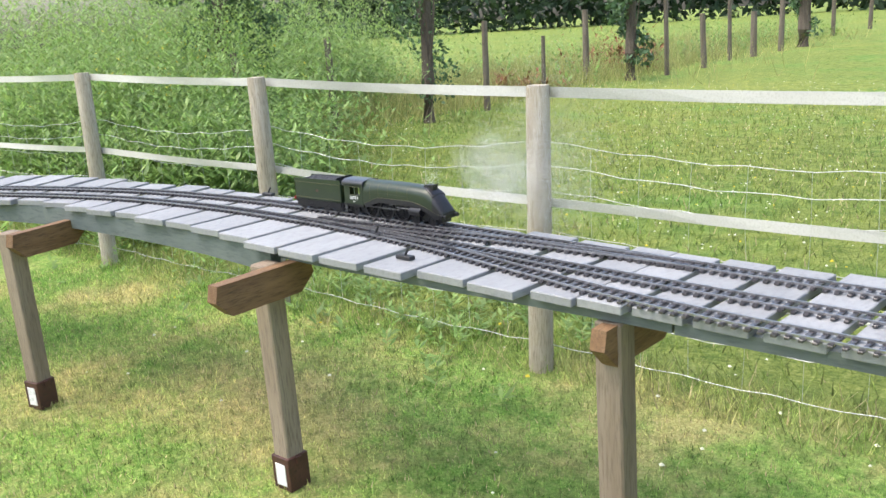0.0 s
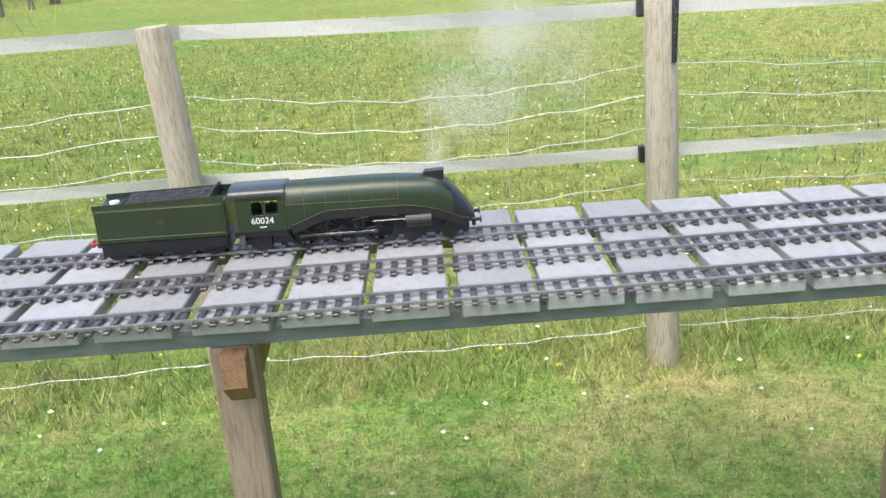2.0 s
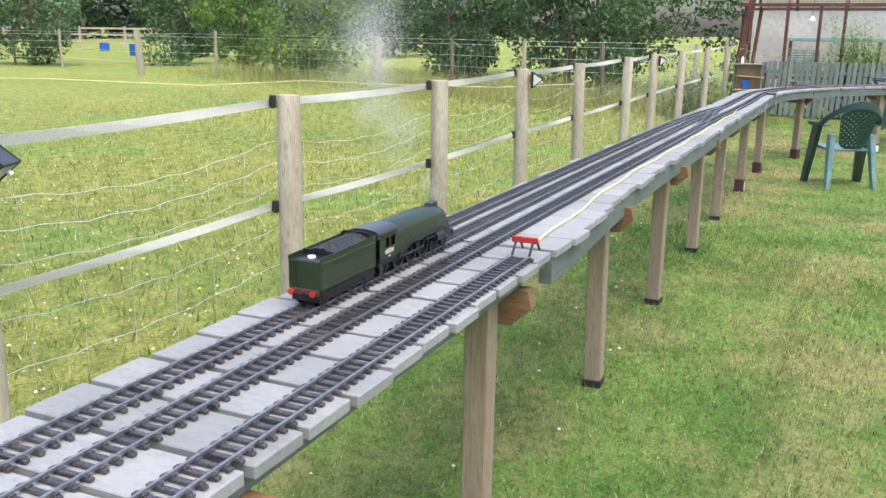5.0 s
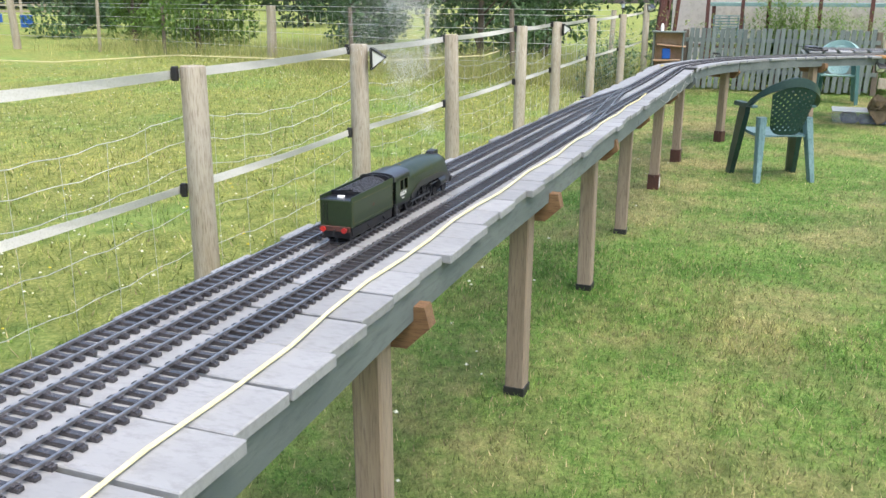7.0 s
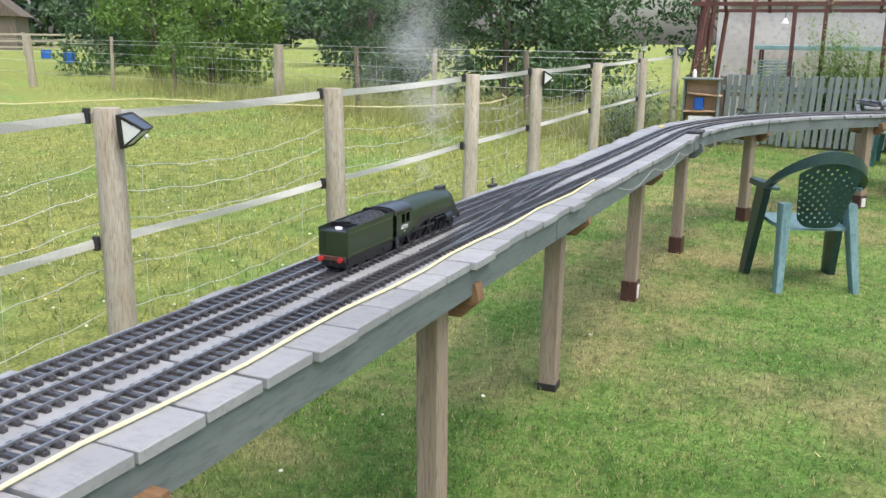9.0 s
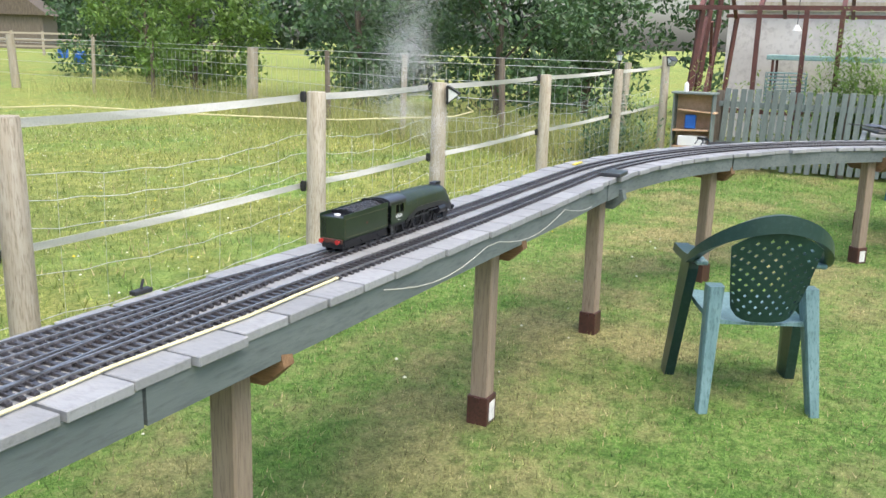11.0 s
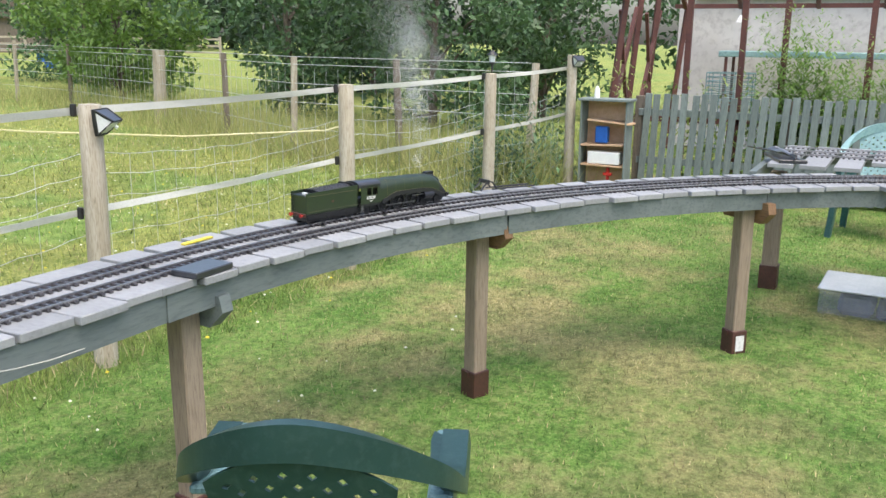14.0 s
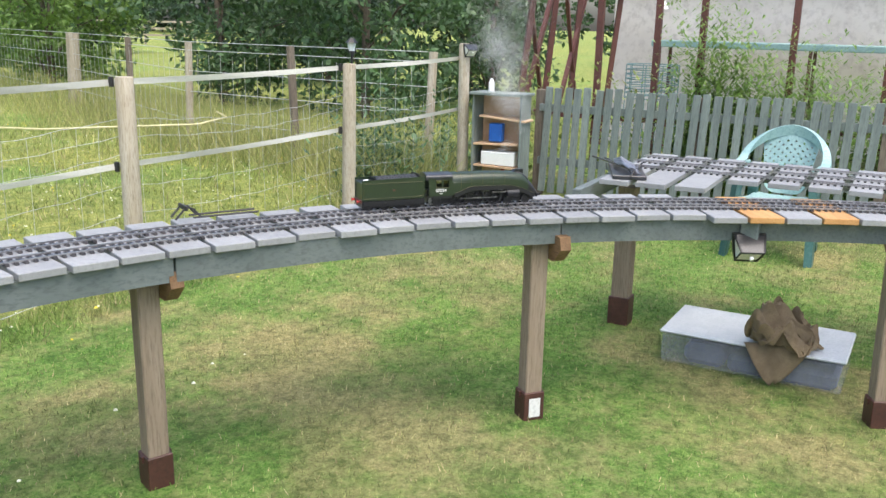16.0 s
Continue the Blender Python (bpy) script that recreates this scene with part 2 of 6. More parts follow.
M_LEAF = surface("broad_leaf", [(0.05, 0.105, 0.04), (0.085, 0.165, 0.06), (0.14, 0.21, 0.11)], 0.5, scale=1.5, fine=9, bump=0, vary=0.4, island=True, through_light=0.25)
M_LEAFLIGHT = surface("light_leaf", [(0.10, 0.19, 0.035), (0.15, 0.25, 0.05), (0.19, 0.28, 0.08)], 0.5, scale=1.5, fine=9, bump=0, vary=0.35, island=True, through_light=0.3)
M_LEAFDARK = surface("dark_leaf", [(0.02, 0.045, 0.018), (0.035, 0.07, 0.028), (0.05, 0.09, 0.045)], 0.55, scale=1.5, fine=9, bump=0, vary=0.4, island=True, through_light=0.2)
M_WEED = surface("wild_weed_leaf", [(0.17, 0.30, 0.075), (0.25, 0.38, 0.105), (0.34, 0.42, 0.145)], 0.5, scale=1.2, fine=7, bump=0, vary=0.35, island=True, through_light=0.45)
M_MEADOW = surface("meadow_blade", [(0.18, 0.28, 0.06), (0.27, 0.34, 0.085), (0.42, 0.41, 0.18)], 0.55, scale=0.5, fine=2, bump=0, vary=0.3, island=True, through_light=0.3)
M_PETAL = surface("white_clover_petal", [(0.65, 0.66, 0.5), (0.75, 0.75, 0.62), (0.7, 0.68, 0.4)], 0.7, bump=0, vary=0.15, island=True)
M_YELLOWPETAL = surface("yellow_petal", [(0.6, 0.48, 0.02), (0.66, 0.55, 0.04), (0.5, 0.4, 0.02)], 0.7, bump=0, island=True)
M_STEAM = surface("steam_droplet", [(0.8, 0.8, 0.8), (0.82, 0.82, 0.82), (0.8, 0.8, 0.8)], 0.9, bump=0, vary=0.0, spec=0.0, through_light=0.5)


def ground_material(name, blade=False):
    """Lawn and paddock colours by place; the blades take the same colours as the turf they stand in."""
    mt = bpy.data.materials.new(name)
    mt.use_nodes = True
    N, L = mt.node_tree.nodes, mt.node_tree.links.new
    bs = N["Principled BSDF"]
    tc = N.new("ShaderNodeTexCoord")

    def noise_of(scale, detail=5, rough=0.6):
        n = N.new("ShaderNodeTexNoise")
        n.inputs["Scale"].default_value, n.inputs["Detail"].default_value, n.inputs["Roughness"].default_value = scale, detail, rough
        L(tc.outputs["Object"], n.inputs["Vector"])
        return n.outputs["Fac"]

    def ramp(fac, *stops):
        r = N.new("ShaderNodeValToRGB")
        while len(r.color_ramp.elements) < len(stops):
            r.color_ramp.elements.new(0.5)
        for e, (p, c) in zip(r.color_ramp.elements, stops):
            e.position, e.color = p, (*c, 1)
        L(fac, r.inputs[0])
        return r.outputs[0]

    def mixed(fac, a, b, mode="MIX"):
        m = N.new("ShaderNodeMixRGB")
        m.blend_type = mode
        if isinstance(fac, float):
            m.inputs[0].default_value = fac
        else:
            L(fac, m.inputs[0])
        L(a, m.inputs[1])
        L(b, m.inputs[2])
        return m.outputs[0]

    green = ramp(noise_of(60, 8, 0.75), (0.32, (0.065, 0.14, 0.03)), (0.5, (0.20, 0.33, 0.082)), (0.66, (0.38, 0.465, 0.175)))
    straw = ramp(noise_of(70, 8, 0.75), (0.32, (0.20, 0.165, 0.075)), (0.66, (0.62, 0.52, 0.30)))
    patch = ramp(noise_of(0.85, 9, 0.70), (0.46, (0, 0, 0)), (0.58, (0.9, 0.9, 0.9)))
    speck = ramp(noise_of(13, 7, 0.75), (0.48, (0, 0, 0)), (0.62, (0.42, 0.42, 0.42)))
    deep = mixed(1.0, ramp(noise_of(2.1, 5, 0.6), (0.40, (0.66, 0.78, 0.66)), (0.56, (1, 1, 1))), ramp(noise_of(17, 6, 0.7), (0.36, (0.62, 0.66, 0.6)), (0.56, (1.12, 1.1, 1.1))), "MULTIPLY")
    where = N.new("ShaderNodeSeparateXYZ")
    L(tc.outputs["Object"], where.inputs[0])
    worn = N.new("ShaderNodeMapRange")
    worn.inputs["From Min"].default_value, worn.inputs["From Max"].default_value, worn.inputs["To Min"].default_value = 7.0, 12.0, 0.72
    L(where.outputs[0], worn.inputs[0])
    bare = mixed(1.0, patch, worn.outputs[0], "MULTIPLY")
    # lawn colour multiplied up at low x, down and greener past x = 4.6
    lawn_x = N.new("ShaderNodeMapRange")
    lawn_x.inputs["From Min"].default_value, lawn_x.inputs["From Max"].default_value = 2.2, 4.6
    L(where.outputs[0], lawn_x.inputs[0])
    lawn_tone = ramp(lawn_x.outputs[0], (0.0, (1.30, 1.24, 1.16)), (1.0, (0.82, 0.86, 0.77)))
    deep = mixed(1.0, deep, lawn_tone, "MULTIPLY")
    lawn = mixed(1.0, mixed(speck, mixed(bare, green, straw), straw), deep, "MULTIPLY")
    meadow = ramp(noise_of(40, 8, 0.75), (0.34, (0.10, 0.145, 0.035)), (0.5, (0.28, 0.305, 0.085)), (0.66, (0.50, 0.47, 0.20)))
    lush = ramp(noise_of(0.55, 7, 0.68), (0.50, (0, 0, 0)), (0.64, (0.75, 0.75, 0.75)))
    clump = ramp(noise_of(5.5, 7, 0.72), (0.38, (0.55, 0.66, 0.52)), (0.58, (1.1, 1.08, 1.05)))
    # shade over the lusher paddock at low x, painted into its colour
    paddock_shade = N.new("ShaderNodeMapRange")
    paddock_shade.inputs["From Min"].default_value, paddock_shade.inputs["From Max"].default_value = -1.5, 3.0
    L(where.outputs[0], paddock_shade.inputs[0])
    clump = mixed(1.0, clump, ramp(paddock_shade.outputs[0], (0.0, (0.76, 0.84, 0.72)), (1.0, (0.97, 0.97, 0.97))), "MULTIPLY")
    paddock = mixed(1.0, mixed(lush, meadow, green), clump, "MULTIPLY")
    cut = N.new("ShaderNodeSeparateXYZ")
    L(tc.outputs["Object"], cut.inputs[0])
    rng = N.new("ShaderNodeMapRange")
    rng.inputs["From Min"].default_value, rng.inputs["From Max"].default_value = 2.9, 3.5
    L(cut.outputs[1], rng.inputs[0])
    broad = ramp(noise_of(0.22, 3), (0.35, (0.85, 0.93, 0.85)), (0.65, (1.1, 1.06, 1.0)))
    col = mixed(1.0, mixed(rng.outputs[0], lawn, paddock), broad, "MULTIPLY")
    if blade:
        geo, shade, lift = N.new("ShaderNodeNewGeometry"), N.new("ShaderNodeMapRange"), N.new("ShaderNodeHueSaturation")
        shade.inputs["To Min"].default_value, shade.inputs["To Max"].default_value = 0.5, 1.85
        L(geo.outputs["Random Per Island"], shade.inputs[0])
        L(shade.outputs[0], lift.inputs["Value"])
        pick, dry = N.new("ShaderNodeMath"), N.new("ShaderNodeMath")
        pick.operation, dry.operation = "FRACT", "GREATER_THAN"
        dry.inputs[1].default_value = 0.90
        many = N.new("ShaderNodeMath")
        many.operation = "MULTIPLY"
        many.inputs[1].default_value = 17.3
        L(geo.outputs["Random Per Island"], many.inputs[0])
        L(many.outputs[0], pick.inputs[0])
        L(pick.outputs[0], dry.inputs[0])
        L(mixed(dry.outputs[0], col, straw), lift.inputs["Color"])
        tr, mx = N.new("ShaderNodeBsdfTranslucent"), N.new("ShaderNodeMixShader")
        mx.inputs[0].default_value = 0.45
        L(lift.outputs[0], tr.inputs[0])
        L(lift.outputs[0], bs.inputs["Base Color"])
        L(bs.outputs[0], mx.inputs[1])
        L(tr.outputs[0], mx.inputs[2])
        L(mx.outputs[0], N["Material Output"].inputs[0])
        bs.inputs["Roughness"].default_value = 0.6
        return mt
    L(col, bs.inputs["Base Color"])
    bs.inputs["Roughness"].default_value = 0.9
    bs.inputs["Specular IOR Level"].default_value = 0.2
    bp = N.new("ShaderNodeBump")
    bp.inputs["Strength"].default_value, bp.inputs["Distance"].default_value = 0.9, 0.03
    L(noise_of(45, 8, 0.75), bp.inputs["Height"])
    L(bp.outputs[0], bs.inputs["Normal"])
    return mt


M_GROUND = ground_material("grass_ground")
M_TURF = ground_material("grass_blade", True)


# ---- plan ----
DECK, RAIL = 0.865, 0.877
BEND, BEND_Y, BEND_R = 12.1, -2.1, 3.95


def along(table, x):
    """Smooth value at x from a table of (x, y)."""
    xs = [p[0] for p in table]
    ys = [p[1] for p in table]
    if x <= xs[0]:
        return ys[0] + (x - xs[0]) * (ys[1] - ys[0]) / (xs[1] - xs[0])
    for i in range(len(xs) - 1):
        if x <= xs[i + 1]:
            h = xs[i + 1] - xs[i]
            u = (x - xs[i]) / h
            m0 = (ys[i + 1] - ys[max(i - 1, 0)]) / (xs[i + 1] - xs[max(i - 1, 0)])
            j = min(i + 2, len(xs) - 1)
            m1 = (ys[j] - ys[i]) / (xs[j] - xs[i])
            return ((2 * u**3 - 3 * u**2 + 1) * ys[i] + (u**3 - 2 * u**2 + u) * h * m0
                    + (-2 * u**3 + 3 * u**2) * ys[i + 1] + (u**3 - u**2) * h * m1)
    return ys[-1]


MAIN = [(-5.45, 1.2), (-4.852, 1.53), (-4.254, 1.80), (-3.655, 2.0), (-3.256, 2.08), (-2.658, 2.13), (-1.653, 2.12), (-0.537, 2.06), (0.793, 2.02), (3.059, 2.0), (5.43, 1.965), (7.144, 1.94), (9.115, 1.905), (10.545, 1.87), (BEND, 1.85)]
FRONT = [(-5.45, 1.02), (-4.752, 1.40), (-3.954, 1.66), (-3.356, 1.725), (-2.658, 1.73), (-2.06, 1.68), (-1.552, 1.675), (-0.84, 1.69), (0.793, 1.672), (4.351, 1.65), (5.715, 1.69), (7.144, 1.67), (9.115, 1.645), (10.451, 1.62), (11.215, 1.6), (BEND, 1.6)]
BACK = [(-5.45, 1.5), (-4.752, 1.98), (-4.353, 2.14), (-3.655, 2.23), (-3.157, 2.26), (-1.552, 2.21), (-0.638, 2.195), (0.793, 2.185), (2.78, 2.12), (4.467, 2.13), (6.19, 2.13), (9.115, 2.06), (10.264, 2.02), (BEND, 2.0)]


def bent(s, offset):
    """A point and heading at s metres along the line, offset metres to its left of the main track."""
    if s <= BEND:
        e = 0.02
        y, dy = along(MAIN, s), (along(MAIN, s + e) - along(MAIN, s - e)) / (2 * e)
        a = math.atan(dy)
        return s - math.sin(a) * offset, y + math.cos(a) * offset, a
    a = (s - BEND) / BEND_R
    r = BEND_R + offset
    return BEND + r * math.sin(a), BEND_Y + r * math.cos(a), -a


# ---- ground ----
def build_ground():
    def height(x, y):
        near = math.exp(-((x - 6) ** 2 + (y - 2) ** 2) / 900)
        return 0.0 + (1 - near) * 0.25 * noise.noise(Vector((x * 0.05, y * 0.05, 0)))
    sh = Shape()
    xs = [-400, -200, -120, -80, -60] + [-50 + 2 * i for i in range(51)] + [60, 80, 120, 200, 400]
    ys = [-400, -200, -100, -60, -40] + [-30 + 2 * i for i in range(56)] + [90, 110, 140, 200, 400]
    nx = len(xs)
    verts = [(x, y, height(x, y)) for y in ys for x in xs]
    sh.add(verts, [(j * nx + i, j * nx + i + 1, (j + 1) * nx + i + 1, (j + 1) * nx + i) for j in range(len(ys) - 1) for i in range(nx - 1)])
    tagged(part("ground", sh, M_GROUND, smooth=True), "mown lawn and paddock grass with dry straw patches", "ground", "", "structure")


def blades(count, area, tall, wide, keep=None, seed=1):
    rg = np.random.default_rng(seed)
    x0, x1, y0, y1 = area
    p = np.stack([rg.uniform(x0, x1, count), rg.uniform(y0, y1, count)], 1)
    if keep is not None:
        p = p[keep(p[:, 0], p[:, 1], rg.random(count))]
    n = len(p)
    a = rg.uniform(0, 2 * np.pi, n)
    lean = rg.uniform(0.2, 0.9, n)
    h = rg.uniform(*tall, n)
    w = rg.uniform(*wide, n)
    side = np.stack([np.cos(a), np.sin(a)], 1)
    b = rg.uniform(0, 2 * np.pi, n)
    tip = p + np.stack([np.cos(b), np.sin(b)], 1) * (h * lean)[:, None]
    z = np.zeros(n) - 0.004
    tri = np.stack([np.column_stack([p - side * w[:, None], z]), np.column_stack([p + side * w[:, None], z]), np.column_stack([tip, h * np.sqrt(np.maximum(0.1, 1 - 0.6 * lean**2))])], 1)
    return tri.reshape(-1, 3)


def build_grass():
    near = blades(190000, (-6, 9, 1.0, 3.3), (0.008, 0.032), (0.0015, 0.0036))
    side = blades(75000, (1.0, 8.0, -1.6, 1.05), (0.010, 0.04), (0.002, 0.004), None, 12)
    far = blades(190000, (7.5, 19.6, -2.6, 3.3), (0.010, 0.038), (0.002, 0.0045), None, 11)
    soup("lawn_grass", np.concatenate([near, side, far]), 3, M_TURF, label="short mown green lawn grass", category="grass")
    soup("paddock_grass", blades(200000, (-10, 26, 3.0, 16), (0.03, 0.09), (0.003, 0.006), lambda x, y, r: r < np.clip(1.3 - (y - 3) * 0.09, 0.1, 1), 2), 3, M_TURF, label="longer yellow-green paddock grass", category="grass")
    soup("fence_line_grass", blades(20000, (-7, 20, 2.9, 3.35), (0.04, 0.12), (0.002, 0.004), None, 3), 3, M_TURF, label="uncut tufts of grass along the fence", category="grass")

    def dots(n, area, size, zr, seed):
        rg = np.random.default_rng(seed)
        x0, x1, y0, y1 = area
        c = np.column_stack([rg.uniform(x0, x1, n), rg.uniform(y0, y1, n), rg.uniform(*zr, n)])
        s = rg.uniform(*size, n)[:, None]
        o = np.array([(1, 0, 0), (0, 1, 0), (-1, 0, 0), (0, -1, 0)])
        top, out = np.array((0, 0, 0.8)), []
        for k in range(4):
            out.append(np.stack([c + s * o[k], c + s * o[(k + 1) % 4], c + s * top], 1))
        return np.concatenate(out).reshape(-1, 3)
    soup("clover_flowers", dots(5200, (-10, 24, 3.3, 17), (0.006, 0.012), (0.04, 0.10), 6), 3, M_PETAL, label="white clover flowers in the paddock grass", category="flowers")
    soup("lawn_daisies", dots(160, (-4, 15, 1.7, 3.4), (0.006, 0.012), (0.02, 0.05), 7), 3, M_PETAL, label="scattered white daisies in the lawn", category="flowers")
    soup("buttercups", dots(1500, (-10, 24, 2.6, 17), (0.007, 0.014), (0.03, 0.12), 8), 3, M_YELLOWPETAL, label="small yellow buttercups in the grass", category="flowers")


# ---- trestle railway deck ----
def build_deck():
    deck = thing("railway_deck", Matrix(), "long grey-painted timber deck of cross slats on posts", "railway deck")
    # stringers
    def stringer(name, points, height, thick):
        sh, top = Shape(), DECK - 0.024
        rings = []
        for i, (x, y, a) in enumerate(points):
            nx, ny = -math.sin(a), math.cos(a)
            rings.append([(x + nx * o, y + ny * o, z) for o, z in ((0, top), (thick, top), (thick, top - height), (0, top - height))])
        sh.rings(rings)
        part(name, sh, M_FASCIA, deck, "grey-green painted timber side beam")
    def run(table, x0, x1, inset, n=14):
        out = []
        for i in range(n + 1):
            x = x0 + (x1 - x0) * i / n
            a = math.atan((along(table, x + 0.05) - along(table, x - 0.05)) / 0.1)
            out.append((x - math.sin(a) * inset, along(table, x) + math.cos(a) * inset, a))
        return out
    stringer("side_beam", run(FRONT, -5.4, -2.18, 0.01), 0.085, 0.04)
    stringer("side_beam", run(FRONT, -2.17, -0.74, 0.035), 0.032, 0.04)
    stringer("side_beam", run(FRONT, -0.73, 4.34, 0.028), 0.032, 0.04)
    stringer("side_beam", run(FRONT, 4.35, 9.0, 0.006), 0.085, 0.04)
    stringer("side_beam", run(FRONT, 9.01, BEND, 0.006), 0.085, 0.04)
    stringer("side_beam", run(BACK, -5.4, -2.18, -0.07), 0.085, 0.04)
    stringer("side_beam", run(BACK, -2.17, 4.36, -0.07), 0.032, 0.04)
    stringer("side_beam", run(BACK, 4.37, BEND, -0.07), 0.07, 0.04)
    for r, s0, s1 in ((3.70, 0.0, 0.444), (3.696, 0.446, 0.841), (3.70, 0.843, 1.35), (4.06, 0.0, 0.72)):
        stringer("side_beam", [(BEND + r * math.sin(a), BEND_Y + r * math.cos(a), -a) for a in [s0 + (s1 - s0) * i / 10 for i in range(11)]], 0.085, 0.04)
    # slats, of two meshes: one a metre long along y, scaled in its own mesh for each group of lengths
    rg = random.Random(4)
    meshes = {}

    def slat(x, y, a, length, width, drop=0.0, material=M_DECK):
        key = (round(length / 0.02), round(width / 0.004), material.name)
        if key not in meshes:
            L, W = key[0] * 0.02, key[1] * 0.004
            me = Shape().cbox(-W / 2, W / 2, -L / 2, L / 2, -0.024, 0, 0.0022).mesh("slat")
            me.materials.append(material)
            meshes[key] = me
        part("slat", meshes[key], None, deck, m=Matrix.Translation((x, y, DECK - drop)) @ Euler((0, 0, a)).to_matrix().to_4x4())

    def across(x, wide, push, cut):
        f, b = along(FRONT, x), along(BACK, x)
        a = math.atan((along(MAIN, x + 0.1) - along(MAIN, x - 0.1)) / 0.2)
        slat(x + rg.uniform(-0.003, 0.003), (f + b) / 2 + push / 2 + cut / 2, a + rg.uniform(-0.010, 0.010), b - f - push + cut, wide, rg.uniform(0, 0.0015))

    # broad uneven slats on the bend, evenly spaced ones past the points, close ones on the long straight
    for k in range(22):
        across(-1.205 - 0.196 * k, 0.168 + rg.uniform(-0.014, 0.008), rg.uniform(-0.03, 0.012), rg.uniform(-0.02, 0.025))
    for x in (-1.035, -0.903):
        across(x, 0.129, 0.0, 0.0)
    for k in range(34):
        across(-0.757 + 0.159 * k if k < 7 else 0.356 + 0.1501 * (k - 7), 0.132, rg.uniform(-0.008, 0.008), rg.uniform(-0.004, 0.02))
    for k in range(47):
        across(4.44 + 0.165 * k, 0.156, rg.choice((-0.002, -0.004, -0.006, -0.004, -0.02)), rg.uniform(-0.01, 0.015))
    s = 0.012
    while s < 1.32:
        r = 3.9
        out = 0.06 if s < 0.75 else 0.0
        r -= 0.05 if s > 1.02 else 0.0
        slat(BEND + r * math.sin(s), BEND_Y + r * math.cos(s), -s, 0.44 + rg.uniform(-0.02, 0.02), 0.134, rg.uniform(0, 0.0015),
             M_ORANGEWOOD if abs(s - 1.065) < 0.02 or abs(s - 1.146) < 0.02 else M_DECK)
        s += 0.0405
    return deck


def build_posts():
    """Square timber posts with a cross beam below the deck and a metal socket at the foot."""
    spots = [(-4.95, 1.30, 22, 1), (-3.62, 1.48, 10, 1), (-2.14, 1.66, 0, 1), (-0.895, 1.75, 0, 0), (0.34, 1.74, 0, 0), (1.595, 1.74, 0, 0), (2.775, 1.745, 0, 0), (4.055, 1.77, 0, 0), (5.455, 1.775, 0, 0),
             (6.79, 1.775, 0, 0), (8.16, 1.77, 0, 0), (9.405, 1.775, 0, 0), (10.92, 1.745, 0, 1), (12.27, 1.70, -4, 0), (13.70, 1.38, -24, 0), (14.86, 0.46, -44, 1), (15.5, -0.83, -64, 0)]
    rg = random.Random(9)
    for i, (x, y, turn, plate) in enumerate(spots):
        ob = thing("trestle_post", pose(x, y, 0, rg.uniform(-0.8, 0.8), rg.uniform(-0.8, 0.8), turn + rg.uniform(-3, 3)), "square brown timber post carrying the railway deck", "post", "posts under the railway deck")
        thin = 2 <= i <= 7
        top = 0.807 if thin else 0.79
        part("post", Shape().cbox(-0.037, 0.037, -0.037, 0.037, 0.03, top, 0.005), M_TIMBER, ob)
        e, far = {0: (-0.04, 0.3), 1: (-0.04, 0.3), 2: (-0.25, 0.12), 3: (-0.085, 0.25), 4: (-0.075, 0.25)}.get(i, (-0.12, 0.25))
        beam = [(e, top - 0.001), (e - 0.012, top - 0.052), (e + 0.045, top - 0.107), (far - 0.05, top - 0.107), (far + 0.012, top - 0.052), (far, top - 0.001)]
        x0, x1 = (-0.012, 0.030) if i in (3, 4) else (0.0375, 0.083)
        part("cross_beam", Shape().prism(beam, "x", x0, x1), M_BEAM if i != 13 else M_FASCIA, ob, "brown chamfered timber cross beam")
        if 3 <= i <= 11:
            part("foot_strap", Shape().cbox(-0.041, 0.041, -0.041, 0.041, 0.0, 0.035, 0.002).box(0.04, 0.066, -0.012, 0.012, 0.0, 0.05), M_BLACK, ob, "dark metal foot strap")
            continue
        sock = part("socket", Shape().cbox(-0.045, 0.045, -0.045, 0.045, 0.0, 0.125, 0.003).box(-0.053, 0.053, -0.01, 0.01, 0.10, 0.123), M_SOCKET, ob, "brown metal post socket")
        if plate:
            part("label_plate", Shape().box(-0.024, 0.026, -0.0475, -0.0452, 0.02, 0.10), M_LABEL, sock, "torn white paper label")


# ---- tracks ----
def ribbon(points, half, z0, z1):
    """A bar of rectangular section along points (x, y, heading, offset)."""
    sh, rings = Shape(), []
    for x, y, a in points:
        nx, ny = -math.sin(a), math.cos(a)
        rings.append([(x + nx * o, y + ny * o, z) for o, z in ((-half, z0), (half, z0), (half, z1), (-half, z1))])
    return sh.rings(rings)


def path_points(line, s0, s1, step):
    n = max(2, int(abs(s1 - s0) / step))
    return [line(s0 + (s1 - s0) * i / n) for i in range(n + 1)]


SLEEPER = None


